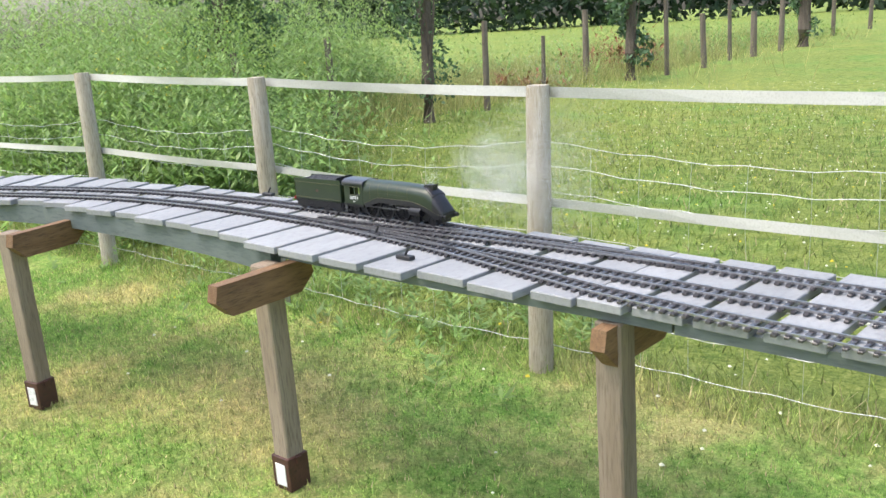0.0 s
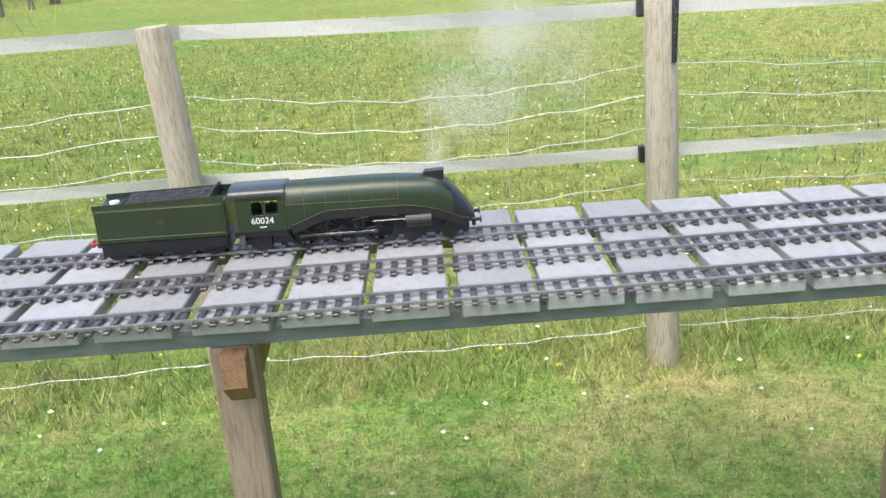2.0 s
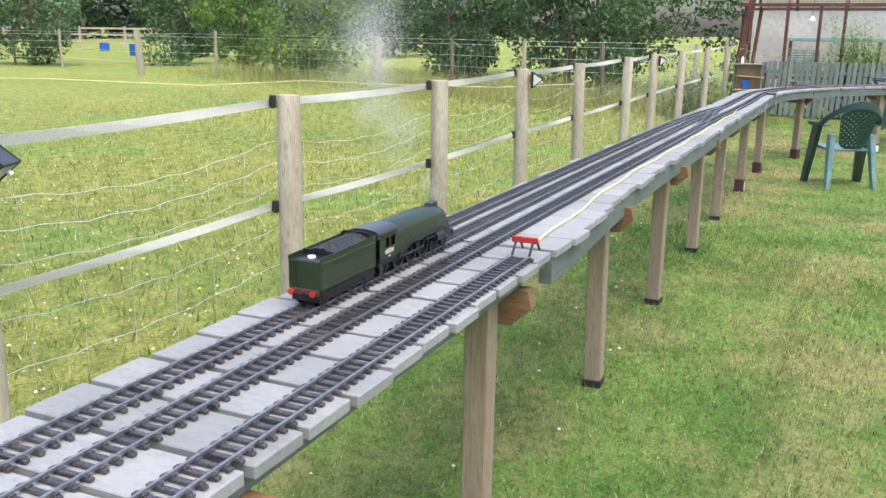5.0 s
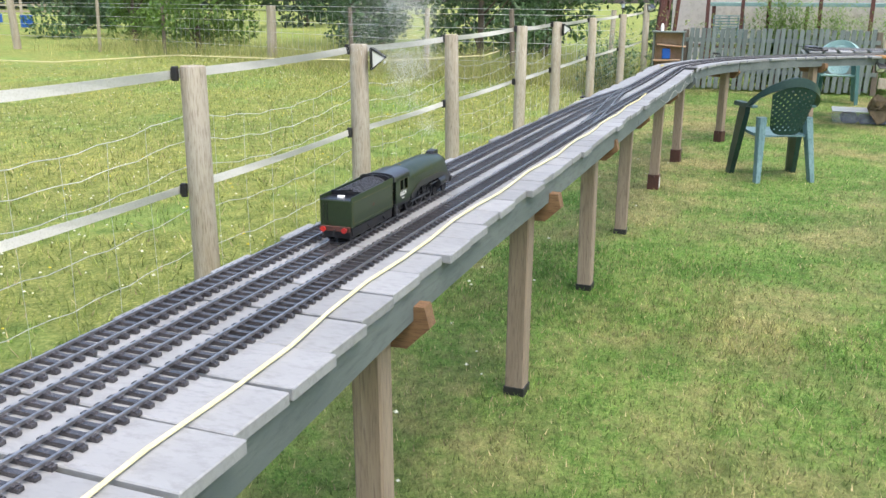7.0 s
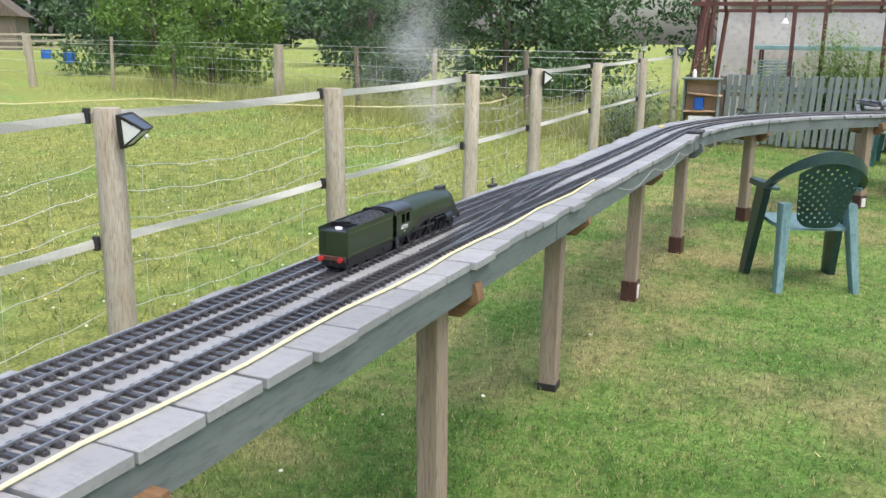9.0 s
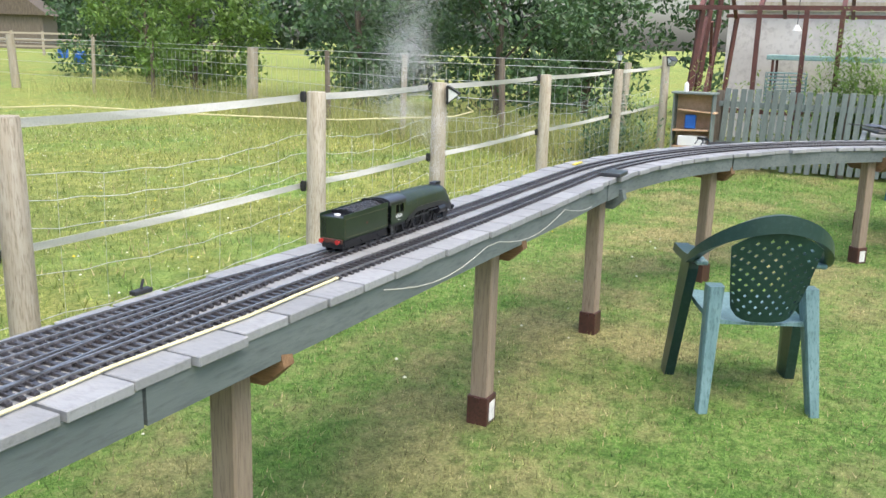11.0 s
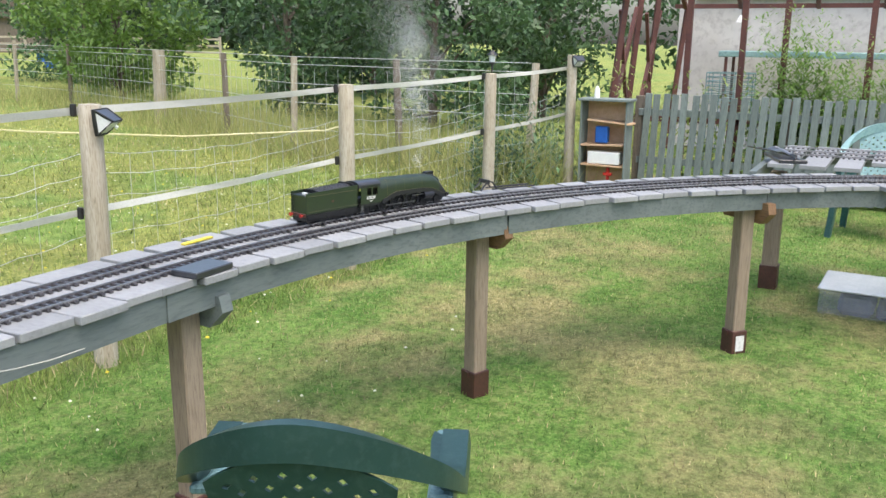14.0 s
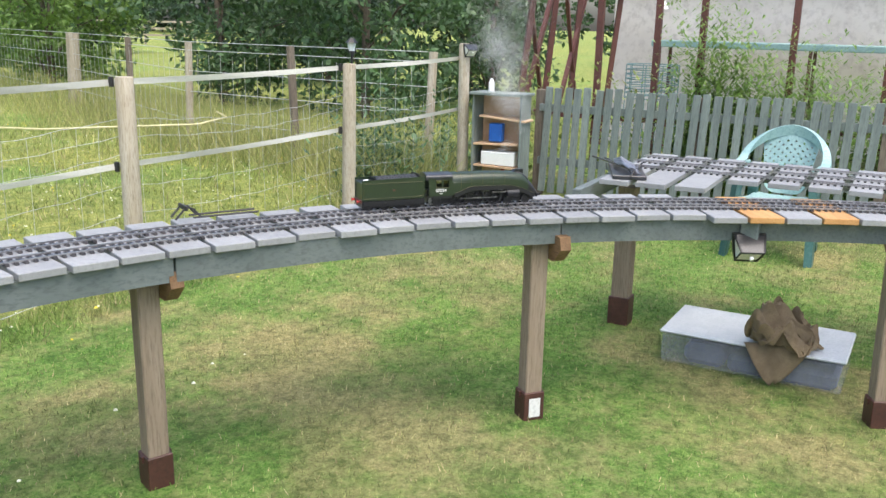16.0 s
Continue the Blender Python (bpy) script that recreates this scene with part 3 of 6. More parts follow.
def track(label, line, s0, s1, singles=(0, 0)):
    global SLEEPER
    ob = thing("railway_track", Matrix(), label, "model railway track", "tracks on the deck")
    pts = path_points(line, s0, s1, 0.12)
    for side in (-1, 1):
        rail = [(x - math.sin(a) * side * 0.0258, y + math.cos(a) * side * 0.0258, a) for x, y, a in pts]
        sh = ribbon(rail, 0.0026, DECK + 0.0065, RAIL)
        part("rail", sh, M_RAIL, ob)
    if SLEEPER is None:
        SLEEPER = Shape().cbox(-0.0055, 0.0055, -0.041, 0.041, 0.0, 0.0065, 0.001).box(-0.006, 0.006, -0.0345, -0.0295, 0.0065, 0.0085).box(-0.006, 0.006, -0.022, -0.017, 0.0065, 0.0085) \
            .box(-0.006, 0.006, 0.017, 0.022, 0.0065, 0.0085).box(-0.006, 0.006, 0.0295, 0.0345, 0.0065, 0.0085).mesh("sleeper")
        SLEEPER.materials.append(M_SLEEPER)
    rest, s = Shape(), s0 + 0.01
    while s < s1:
        x, y, a = line(s)
        m = Matrix.Translation((x, y, DECK + 0.0003)) @ Euler((0, 0, a)).to_matrix().to_4x4()
        if singles[0] < s < singles[1]:
            part("sleeper", SLEEPER, None, ob, m=m)
        else:
            rest.box(-0.0055, 0.0055, -0.041, 0.041, 0.0, 0.0065, m)
            rest.box(-0.006, 0.006, -0.0345, -0.017, 0.0065, 0.0082, m)
            rest.box(-0.006, 0.006, 0.017, 0.0345, 0.0065, 0.0082, m)
        s += 0.0288
    if rest.v:
        tagged(part("sleeper_bed", rest, M_SLEEPER, ob), kind="stuff")
    return ob


SIDING = [(-2.459, 0.0), (-2.06, -0.008), (-1.653, -0.04), (-1.247, -0.095), (-0.84, -0.145), (-0.336, -0.165), (0.793, -0.165), (4.467, -0.16)]
SECOND = [(-7.85, -0.15), (-3.057, -0.16), (-0.84, -0.19), (0.793, -0.155), (3.059, -0.125), (5.43, -0.118), (7.144, -0.125), (9.115, -0.13), (10.545, -0.14), (12.1, -0.135), (20, -0.135)]
BACKROAD = [(4.467, 0.11), (7.144, 0.105), (8.505, 0.10), (9.318, 0.075), (10.076, 0.015), (10.357, 0.0)]
CROSS = [(8.008, -0.125), (8.403, -0.115), (8.912, -0.075), (9.318, -0.035), (9.701, -0.006), (9.982, 0.0)]


def build_tracks():
    track("dark model railway main line with close sleepers", lambda s: bent(s, 0.0), -5.4, 17.2, (-0.45, 3.4))
    track("dark model railway second line beside the main line", lambda s: bent(s, along(SECOND, s)), -5.4, 17.0, (-0.45, 3.4))
    track("model railway siding along the deck edge", lambda s: bent(s, along(SECOND, s) + along(SIDING, s)), -2.15, 4.2, (-0.45, 3.4))
    track("model railway back siding beside the main line", lambda s: bent(s, along(BACKROAD, s)), 4.47, 10.15)
    track("model railway crossover between the two lines", lambda s: bent(s, along(CROSS, s)), 8.2, 9.78)
    track("model railway crossover near the siding", lambda s: bent(s, along([(-2.46, -0.135), (-2.06, -0.12), (-1.65, -0.075), (-1.25, -0.03), (-0.94, -0.005), (-0.74, 0.0)], s)), -2.3, -0.85)


def buffer_stop(x, y, colour, label, turn=0.0):
    ob = thing("buffer_stop", pose(x, y, DECK + 0.012, 0, 0, turn), label, "buffer stop")
    for side in (-0.0258, 0.0258):
        sh = Shape()
        sh.tube([(0.05, side, 0.0), (0.02, side, 0.035), (-0.005, side, 0.042)], 0.004, 6)
        sh.tube([(-0.045, side, 0.0), (-0.005, side, 0.042)], 0.004, 6)
        part("bracket", sh, M_BLACK, ob)
    part("cross_bar", Shape().cbox(-0.012, -0.002, -0.04, 0.04, 0.03, 0.048, 0.002), colour, ob)


# ---- fence ----
FENCE = [(-9.5, 2.55, 1.36), (-7.6, 2.8, 1.35), (-5.71, 2.98, 1.345), (-3.86, 3.02, 1.305), (-2.01, 3.0, 1.265), (0.0, 3.04, 1.25), (1.485, 3.05, 1.225), (3.537, 3.113, 1.205), (5.13, 3.11, 1.225), (6.69, 3.08, 1.22), (8.315, 3.12, 1.23),
         (9.90, 3.11, 1.23), (11.72, 3.095, 1.245), (13.17, 3.09, 1.25), (15.3, 3.10, 1.257), (17.48, 3.05, 1.27), (19.28, 2.93, 1.41)]
LEAN = {5: -2.8, 6: -1.5}


def build_fence():
    rg = random.Random(3)
    for i, (x, y, h) in enumerate(FENCE):
        ob = thing("fence_post", pose(x, y, 0, rg.uniform(-0.8, 0.8), LEAN[i] if i in LEAN else rg.uniform(-0.8, 0.8), 0), "weathered round timber fence post", "fence post", "posts of the tape fence")
        sh, rings = Shape(), []
        for z, r in ((-0.1, 0.056), (0.3, 0.054), (h * 0.6, 0.052), (h - 0.012, 0.050), (h - 0.003, 0.046)):
            rings.append([((r + rg.uniform(-0.0015, 0.0015)) * math.cos(a), (r + rg.uniform(-0.0015, 0.0015)) * math.sin(a), z) for a in [2 * math.pi * k / 18 for k in range(18)]])
        sh.rings(rings)
        part("post", sh, M_WEATHERED, ob, smooth=True)
        if i in (6, 7, 8, 9, 10, 11, 12, 13, 14, 15):
            for z in (h - 0.03, h * 0.60):
                part("insulator", Shape().cbox(-0.010, 0.010, -0.012, 0.012, -0.028, 0.028, 0.003).cyl((0, 0.012, -0.02), (0, 0.012, 0.02), 0.007, n=8), M_BLACK, ob, "black plastic insulator",
                     m=pose(-0.052, 0.045, z))
    # tapes and net
    for kind, frac, wide in (("upper", None, 0.022), ("lower", 0.60, 0.020)):
        ob = thing("fence_tape", Matrix(), "wide white electric fence tape along the posts", "fence tape")
        for (x0, y0, h0), (x1, y1, h1) in zip(FENCE[:-1], FENCE[1:]):
            z0 = h0 - 0.035 if frac is None else h0 * frac
            z1 = h1 - 0.035 if frac is None else h1 * frac
            if frac is None and x1 > 19:
                z1 = 1.27
            if x1 > 19 and frac:
                z1 = 0.8
            sh, rings = Shape(), []
            for k in range(9):
                u = k / 8
                x, y, z = x0 + (x1 - x0) * u, y0 + (y1 - y0) * u + 0.058, z0 + (z1 - z0) * u - 0.02 * math.sin(math.pi * u) * (0.4 + rg.random() * 0.05)
                tw = 0.004 * math.sin(2.2 * u * math.pi + x0)
                wd = wide * (1 if x0 < 2 else 0.8)
                rings.append([(x, y - tw - 0.0012, z - wd), (x, y - tw + 0.0012, z - wd), (x, y + tw + 0.0012, z + wd), (x, y + tw - 0.0012, z + wd)])
            sh.rings(rings)
            part("tape", sh, M_TAPE, ob)
    net = thing("stock_net", Matrix(), "sagging galvanised wire stock net on the fence", "wire net")
    for level in (0.10, 0.28, 0.46, 0.63, 0.81, 0.92, 1.02):
        sh, pts = Shape(), []
        for (x0, y0, h0), (x1, y1, h1) in zip(FENCE[:-1], FENCE[1:]):
            for k in range(16):
                u = k / 16
                pts.append((x0 + (x1 - x0) * u, y0 + (y1 - y0) * u + 0.070, level - 0.045 * math.sin(math.pi * u) * (0.4 + level) + 0.006 * math.sin(k * 2.1 + x0 * 5 + level * 9)))
        sh.tube(pts, 0.0015, 4)
        part("line_wire", sh, M_WIRE, net)
    sh = Shape()
    for (x0, y0, h0), (x1, y1, h1) in zip(FENCE[:-1], FENCE[1:]):
        n = int((x1 - x0) / (0.22 if x0 < 12 else 0.15))
        for k in range(1, n):
            u = k / n
            x, y = x0 + (x1 - x0) * u, y0 + (y1 - y0) * u + 0.070
            d = 0.045 * math.sin(math.pi * u)
            sh.tube([(x + rg.uniform(-0.01, 0.01), y, z - d * (0.4 + z)) for z in (0.10, 0.46, 0.81, 1.02)], 0.0008 if x < 12 else 0.0013, 3)
    tagged(part("stay_wire_mesh", sh, M_WIRE, net), kind="stuff")
    # solar lamps on posts
    for i, dz in ((7, 0.075), (10, 0.075), (13, 0.075), (16, 0.06)):
        x, y, h = FENCE[i]
        solar_lamp(pose(x + (0.02 if i < 16 else -0.03), y - (0.068 if i < 16 else 0.062), h - dz, 0, 0, 22 if i < 16 else -40))
    # disc signal on a post
    x, y, h = FENCE[6]
    ob = thing("garden_light", pose(x, y - 0.06, 0), "dark ring-framed round solar light on a stake", "garden light")
    part("stake", Shape().cyl((0, 0, h - 0.19), (0.0, 0, h + 0.06), 0.008, 0.012, 8), M_BLACK, ob)
    ring = Shape()
    c = [(0.048 * math.cos(a), 0, h + 0.095 + 0.048 * math.sin(a)) for a in [2 * math.pi * k / 24 for k in range(24)]]
    ring.rings([[(p[0] * s, dy, h + 0.095 + (p[2] - h - 0.095) * s) for s, dy in ((1, -0.012), (1, 0.012), (0.72, 0.012), (0.72, -0.012))] for p in c + c[:1]], cap=False)
    part("ring", ring, M_BLACK, ob)
    part("lens", Shape().cyl((0, -0.004, h + 0.095), (0, 0.004, h + 0.095), 0.036, n=24), M_LABEL, ob, "milky white disc")


def solar_lamp(m):
    """A wedge-shaped lamp: sloping panel on top, white windows at the sides."""
    ob = thing("solar_lamp", m, "black solar wall lamp with white side windows", "solar lamp", "solar lamps")
    a, c, d = [(-0.062, 0, 0.05), (0.062, 0, 0.05)], [(-0.045, -0.075, 0.004), (0.045, -0.075, 0.004)], [(-0.045, 0, -0.06), (0.045, 0, -0.06)]
    part("back_plate", Shape().prism([(-0.066, 0.054), (0.066, 0.054), (0.06, -0.01), (0.045, -0.066), (-0.045, -0.066), (-0.06, -0.01)], "y", 0.0, 0.014), M_BLACK, ob)
    part("panel", Shape().add([a[0], a[1], c[1], c[0], (-0.062, 0, 0.043), (0.062, 0, 0.043), (0.045, -0.075, -0.003), (-0.045, -0.075, -0.003)],
                              [(0, 1, 2, 3), (7, 6, 5, 4), (0, 4, 5, 1), (1, 5, 6, 2), (2, 6, 7, 3), (3, 7, 4, 0)]), M_ROOF, ob, "dark glossy solar panel")
    for k in (0, 1):
        s = -1 if k == 0 else 1
        part("window", Shape().add([(s * 0.058, -0.002, 0.038), (s * 0.043, -0.068, -0.004), (s * 0.043, -0.002, -0.052), (s * 0.055, -0.001, 0.034), (s * 0.04, -0.064, -0.004), (s * 0.04, -0.001, -0.048)],
                                   [(0, 1, 2), (5, 4, 3), (0, 3, 4, 1), (1, 4, 5, 2), (2, 5, 3, 0)]), M_WHITE, ob, "white light window")
        part("edge_bar", Shape().tube([a[k], c[k], d[k]], 0.0045, 6), M_BLACK, ob)
    part("front_window", Shape().add([(-0.04, -0.066, -0.006), (0.04, -0.066, -0.006), (0.038, -0.003, -0.056), (-0.038, -0.003, -0.056), (-0.04, -0.060, -0.004), (0.04, -0.060, -0.004), (0.038, 0.0, -0.05), (-0.038, 0.0, -0.05)],
                                     [(0, 1, 2, 3), (7, 6, 5, 4), (0, 4, 5, 1), (1, 5, 6, 2), (2, 6, 7, 3), (3, 7, 4, 0)]), M_LABEL, ob, "pale front window")
    part("sensor", Shape().cyl((0, -0.062, -0.022), (0, -0.072, -0.03), 0.008, n=10), M_WHITE, ob, "small white sensor dome")
    return ob


# ---- locomotive and tender ----
def half_ring(x, w, z0, z1, square=2.6, n=10):
    """A closed cross-section: flat foot at z0, sides, and a rounded crown up to z1."""
    mid = z0 + (z1 - z0) * 0.42
    pts = [(x, -w, z0), (x, -w, mid)]
    for k in range(1, 2 * n):
        a = math.pi - math.pi * k / (2 * n)
        c, s = math.cos(a), math.sin(a)
        pts.append((x, w * math.copysign(abs(c) ** (2 / square), c), mid + (z1 - mid) * abs(s) ** (2 / square)))
    return pts + [(x, w, mid), (x, w, z0)]


def words(text, size, m, material, parent, name="number"):
    cu = bpy.data.curves.new(name, "FONT")
    cu.body, cu.size, cu.extrude, cu.align_x, cu.align_y = text, size, 0.0002, "CENTER", "CENTER"
    ob = bpy.data.objects.new(name, cu)
    scene.collection.objects.link(ob)
    me = bpy.data.meshes.new_from_object(ob.evaluated_get(bpy.context.evaluated_depsgraph_get()))
    bpy.data.objects.remove(ob)
    me.materials.clear()
    return part(name, me, material, parent, "white running number", m=m)


def wheel_shape(r, spokes=0):
    sh = Shape()
    n = 28
    prof = [(-0.004, r * 0.86), (-0.004, r), (0.0025, r), (0.0025, r + 0.0022), (0.004, r + 0.0022), (0.004, r * 0.86)]
    rings = [[(q * math.cos(a), y, q * math.sin(a)) for y, q in prof] for a in [2 * math.pi * k / n for k in range(n + 1)]]
    sh.rings(rings, cap=False)
    sh.cyl((0, -0.0045, 0), (0, 0.004, 0), r * 0.2, n=12)
    for k in range(spokes):
        a = 2 * math.pi * k / spokes
        sh.cyl((0, 0, 0), (r * 0.9 * math.cos(a), 0, r * 0.9 * math.sin(a)), 0.0013, n=5, cap=False)
    if not spokes:
        sh.cyl((0, -0.002, 0), (0, 0.002, 0), r * 0.9, n=20)
    return sh


def build_locomotive():
    """Its middle lies at x = 0 on rail level; it heads along x. The tender trails from -0.11 backwards."""
    loco = thing("steam_locomotive", pose(0, 0, RAIL), "dark green streamlined model steam locomotive on the main line", "locomotive")
    # streamlined casing
    def top(x):
        return 0.1195 if x < 0.14 else 0.1195 - 0.006 * ((x - 0.14) / 0.13) ** 2 if x < 0.27 else 0.1135 - 0.07 * ((x - 0.27) / 0.071) ** 1.6
    def skirt(x):
        u = min(max((x - 0.0) / 0.085, 0), 1)
        lift = u * u * (3 - 2 * u)
        v = min(max((x - 0.20) / 0.12, 0), 1)
        return 0.040 + 0.024 * lift - 0.034 * v * v
    def wide(x):
        return 0.0405 if x < 0.18 else 0.0405 - 0.011 * ((x - 0.18) / 0.165) ** 2.2
    green = [half_ring(x, wide(x), skirt(x), top(x)) for x in [0.0 + 0.0125 * i for i in range(22)] + [0.27, 0.278, 0.286, 0.294, 0.302]]
    part("boiler_casing", Shape().rings(green), M_LOCO, loco, "dark green streamlined boiler casing", smooth=True)
    nose = [half_ring(x, wide(x) + 0.0003, skirt(x), max(top(x), skirt(x) + 0.012)) for x in [0.3022, 0.308, 0.314, 0.32, 0.326, 0.332, 0.337, 0.341]]
    part("nose", Shape().rings(nose), M_LOCOBLACK, loco, "black wedge-shaped streamlined nose", smooth=True)
    plate = [half_ring(x, wide(x) * (0.45 + 0.4 * (x - 0.245) / 0.057), top(x) - 0.012, top(x) + 0.0012) for x in (0.245, 0.258, 0.27, 0.278, 0.286, 0.294, 0.302)]
    part("smokebox_plate", Shape().rings(plate), M_LOCOBLACK, loco, "black wedge plate over the smokebox", smooth=True)
    # running board valance: black strip below the casing with a pale edge line
    for side in (-1, 1):
        sh, line = Shape(), Shape()
        rings, edge = [], []
        for i in range(33):
            x = 0.01 + i * 0.01
            y = side * (wide(x) + 0.001)
            z = skirt(x) + 0.004
            rings.append([(x, y, z + 0.003), (x, y + side * 0.0012, z + 0.003), (x, y + side * 0.0012, z - 0.013), (x, y, z - 0.013)])
            edge.append((x, y + side * 0.0014, z + 0.004))
        part("valance", sh.rings(rings), M_LOCOBLACK, loco, "black curved running board valance")
        part("lining", line.tube(edge, 0.0005, 4), M_LINING, loco, "thin pale lining")
    for x in (0.035, 0.075, 0.118, 0.16, 0.205):
        sh = Shape()
        a, b = half_ring(x - 0.0006, wide(x) + 0.0004, skirt(x) + 0.012, top(x) + 0.0004), half_ring(x + 0.0006, wide(x) + 0.0004, skirt(x) + 0.012, top(x) + 0.0004)
        part("boiler_band", sh.rings([a, b], close=False, cap=False), M_LINING, loco, "thin lined boiler band")
    # chimney and top fittings
    part("chimney", Shape().prism([(0.245, 0.109), (0.288, 0.100), (0.290, 0.1235), (0.256, 0.1225)], "y", -0.011, 0.011), M_LOCOBLACK, loco, "black double chimney with wing plates")
    part("safety_valve", Shape().cyl((0.03, 0, 0.115), (0.03, 0, 0.121), 0.004, n=10), M_BRASS, loco)
    part("handrail", Shape().tube([(0.005, -0.0412, 0.087), (0.2, -0.0408, 0.084)], 0.0005, 5), M_LOCO, loco)
    # cab
    roof = [half_ring(x, 0.0412, 0.098, 0.1205, 2.4) for x in (-0.098, -0.06, 0.002)]
    part("cab_roof", Shape().rings(roof), M_ROOF, loco, "glossy dark cab roof", smooth=True)
    for side in (-1, 1):
        y0, y1 = side * 0.039, side * 0.0412
        sh = Shape()
        sh.prism([(-0.088, 0.040), (0.0, 0.040), (0.0, 0.070), (-0.088, 0.070)], "y", y0, y1)
        sh.prism([(-0.088, 0.0695), (-0.060, 0.0695), (-0.060, 0.1045), (-0.088, 0.1045)], "y", y0, y1)
        sh.prism([(-0.012, 0.0695), (0.0, 0.0695), (0.0, 0.1045), (-0.012, 0.1045)], "y", y0, y1)
        sh.prism([(-0.040, 0.0695), (-0.034, 0.0695), (-0.034, 0.1045), (-0.040, 0.1045)], "y", y0, y1)
        sh.prism([(-0.0605, 0.097), (-0.0115, 0.097), (-0.0115, 0.1045), (-0.0605, 0.1045)], "y", y0, y1)
        cabside = part("cab_side", sh, M_LOCO, loco, "dark green cab side with two windows")
        part("window_rim", Shape().tube([(-0.060, side * 0.0415, 0.0705), (-0.012, side * 0.0415, 0.0705), (-0.012, side * 0.0415, 0.0965), (-0.060, side * 0.0415, 0.0965), (-0.060, side * 0.0415, 0.0705)], 0.0005, 4), M_LINING, cabside)
        words("60024", 0.0165, pose(-0.042, side * 0.0414, 0.060, 90, 0, 0 if side < 0 else 180), M_WHITE, cabside)
        part("route_plate", Shape().box(-0.048, -0.036, side * 0.0412, side * 0.0416, 0.0475, 0.0495), M_LABEL, cabside, "tiny pale plate")
    part("cab_floor", Shape().box(-0.095, 0.0, -0.039, 0.039, 0.030, 0.040), M_LOCOBLACK, loco)
    part("firebox_backhead", Shape().cyl((-0.012, 0, 0.075), (-0.002, 0, 0.075), 0.033, n=18), M_LOCOBLACK, loco, "dark cab fittings")
    # frames, cylinders, wheels and rods
    part("frame", Shape().box(-0.09, 0.33, -0.020, 0.020, 0.009, 0.058), M_LOCOBLACK, loco)
    part("buffer_beam", Shape().cbox(0.335, 0.342, -0.036, 0.036, 0.022, 0.036, 0.001), M_LOCOBLACK, loco)
    for side in (-1, 1):
        part("buffer", Shape().cyl((0.340, side * 0.027, 0.031), (0.352, side * 0.027, 0.031), 0.0035, n=10).cyl((0.350, side * 0.027, 0.031), (0.353, side * 0.027, 0.031), 0.0065, n=14), M_LOCOBLACK, loco)
        part("cylinder", Shape().cyl((0.215, side * 0.036, 0.040), (0.262, side * 0.036, 0.040), 0.0135, n=18), M_LOCOBLACK, loco)
        part("slide_bar", Shape().cbox(0.155, 0.215, side * 0.038, side * 0.041, 0.045, 0.048, 0.0006), M_STEEL, loco)
        part("cab_step", Shape().box(-0.088, -0.078, side * 0.038, side * 0.041, 0.010, 0.034).box(-0.090, -0.076, side * 0.036, side * 0.043, 0.010, 0.012).box(-0.090, -0.076, side * 0.036, side * 0.043, 0.022, 0.024), M_STEEL, loco, "bright cab steps")
    drive, small, trail = wheel_shape(0.0315, 16).mesh("driving_wheel", True), wheel_shape(0.0150).mesh("bogie_wheel", True), wheel_shape(0.0175).mesh("trailing_wheel", True)
    for me in (drive, small, trail):
        me.materials.append(M_LOCOBLACK)
    drivers = []
    for x in (0.030, 0.098, 0.166):
        for side in (-1, 1):
            w = part("driving_wheel", drive, None, loco, m=pose(x, side * 0.0245, 0.0315, 0, 0, 0 if side > 0 else 180))
            w["label"] = "black spoked driving wheel"
            drivers.append((w, x, side))
    for x in (0.225, 0.295):
        for side in (-1, 1):
            part("bogie_wheel", small, None, loco, m=pose(x, side * 0.0245, 0.0150, 0, 0, 0 if side > 0 else 180))
    for side in (-1, 1):
        part("trailing_wheel", trail, None, loco, m=pose(-0.052, side * 0.0245, 0.0175, 0, 0, 0 if side > 0 else 180))
    rods = []
    for side in (-1, 1):
        rod = Shape().cbox(0.028 - 0.098, 0.168 - 0.098, side * 0.0008 - 0.001, side * 0.0008 + 0.001, -0.0022, 0.0022, 0.0004)
        for x in (0.030, 0.098, 0.166):
            rod.cyl((x - 0.098, -0.0016, 0), (x - 0.098, 0.0016, 0), 0.0038, n=10)
        rods.append((part("coupling_rod", rod, M_STEEL, loco, "polished steel coupling rod", m=pose(0.098, side * 0.0335, 0.0315)), side))
        part("valve_gear", Shape().tube([(0.20, side * 0.0385, 0.052), (0.17, side * 0.039, 0.058), (0.12, side * 0.039, 0.050), (0.125, side * 0.039, 0.034)], 0.0012, 5), M_STEEL, loco)

    # tender
    tend = thing("locomotive_tender", pose(0, 0, RAIL), "dark green tender loaded with coal behind the locomotive", "tender")
    body = Shape()
    body.cbox(-0.118, 0.118, -0.041, 0.041, 0.036, 0.100, 0.0015)
    part("tank", body, M_LOCO, tend, "dark green tender body")
    for side in (-1, 1):
        part("coping", Shape().prism([(-0.118, 0.0985), (0.118, 0.0985), (0.118, 0.112), (0.09, 0.1125), (-0.05, 0.1095), (-0.118, 0.108)], "y", side * 0.0385, side * 0.0408), M_LOCO, tend)
        pts = [(-0.112, side * 0.0414, 0.044), (0.112, side * 0.0414, 0.044), (0.112, side * 0.0414, 0.096), (-0.112, side * 0.0414, 0.096), (-0.112, side * 0.0414, 0.044)]
        part("lining", Shape().tube(pts, 0.0006, 4), M_LINING, tend, "thin yellow-green lining panel")
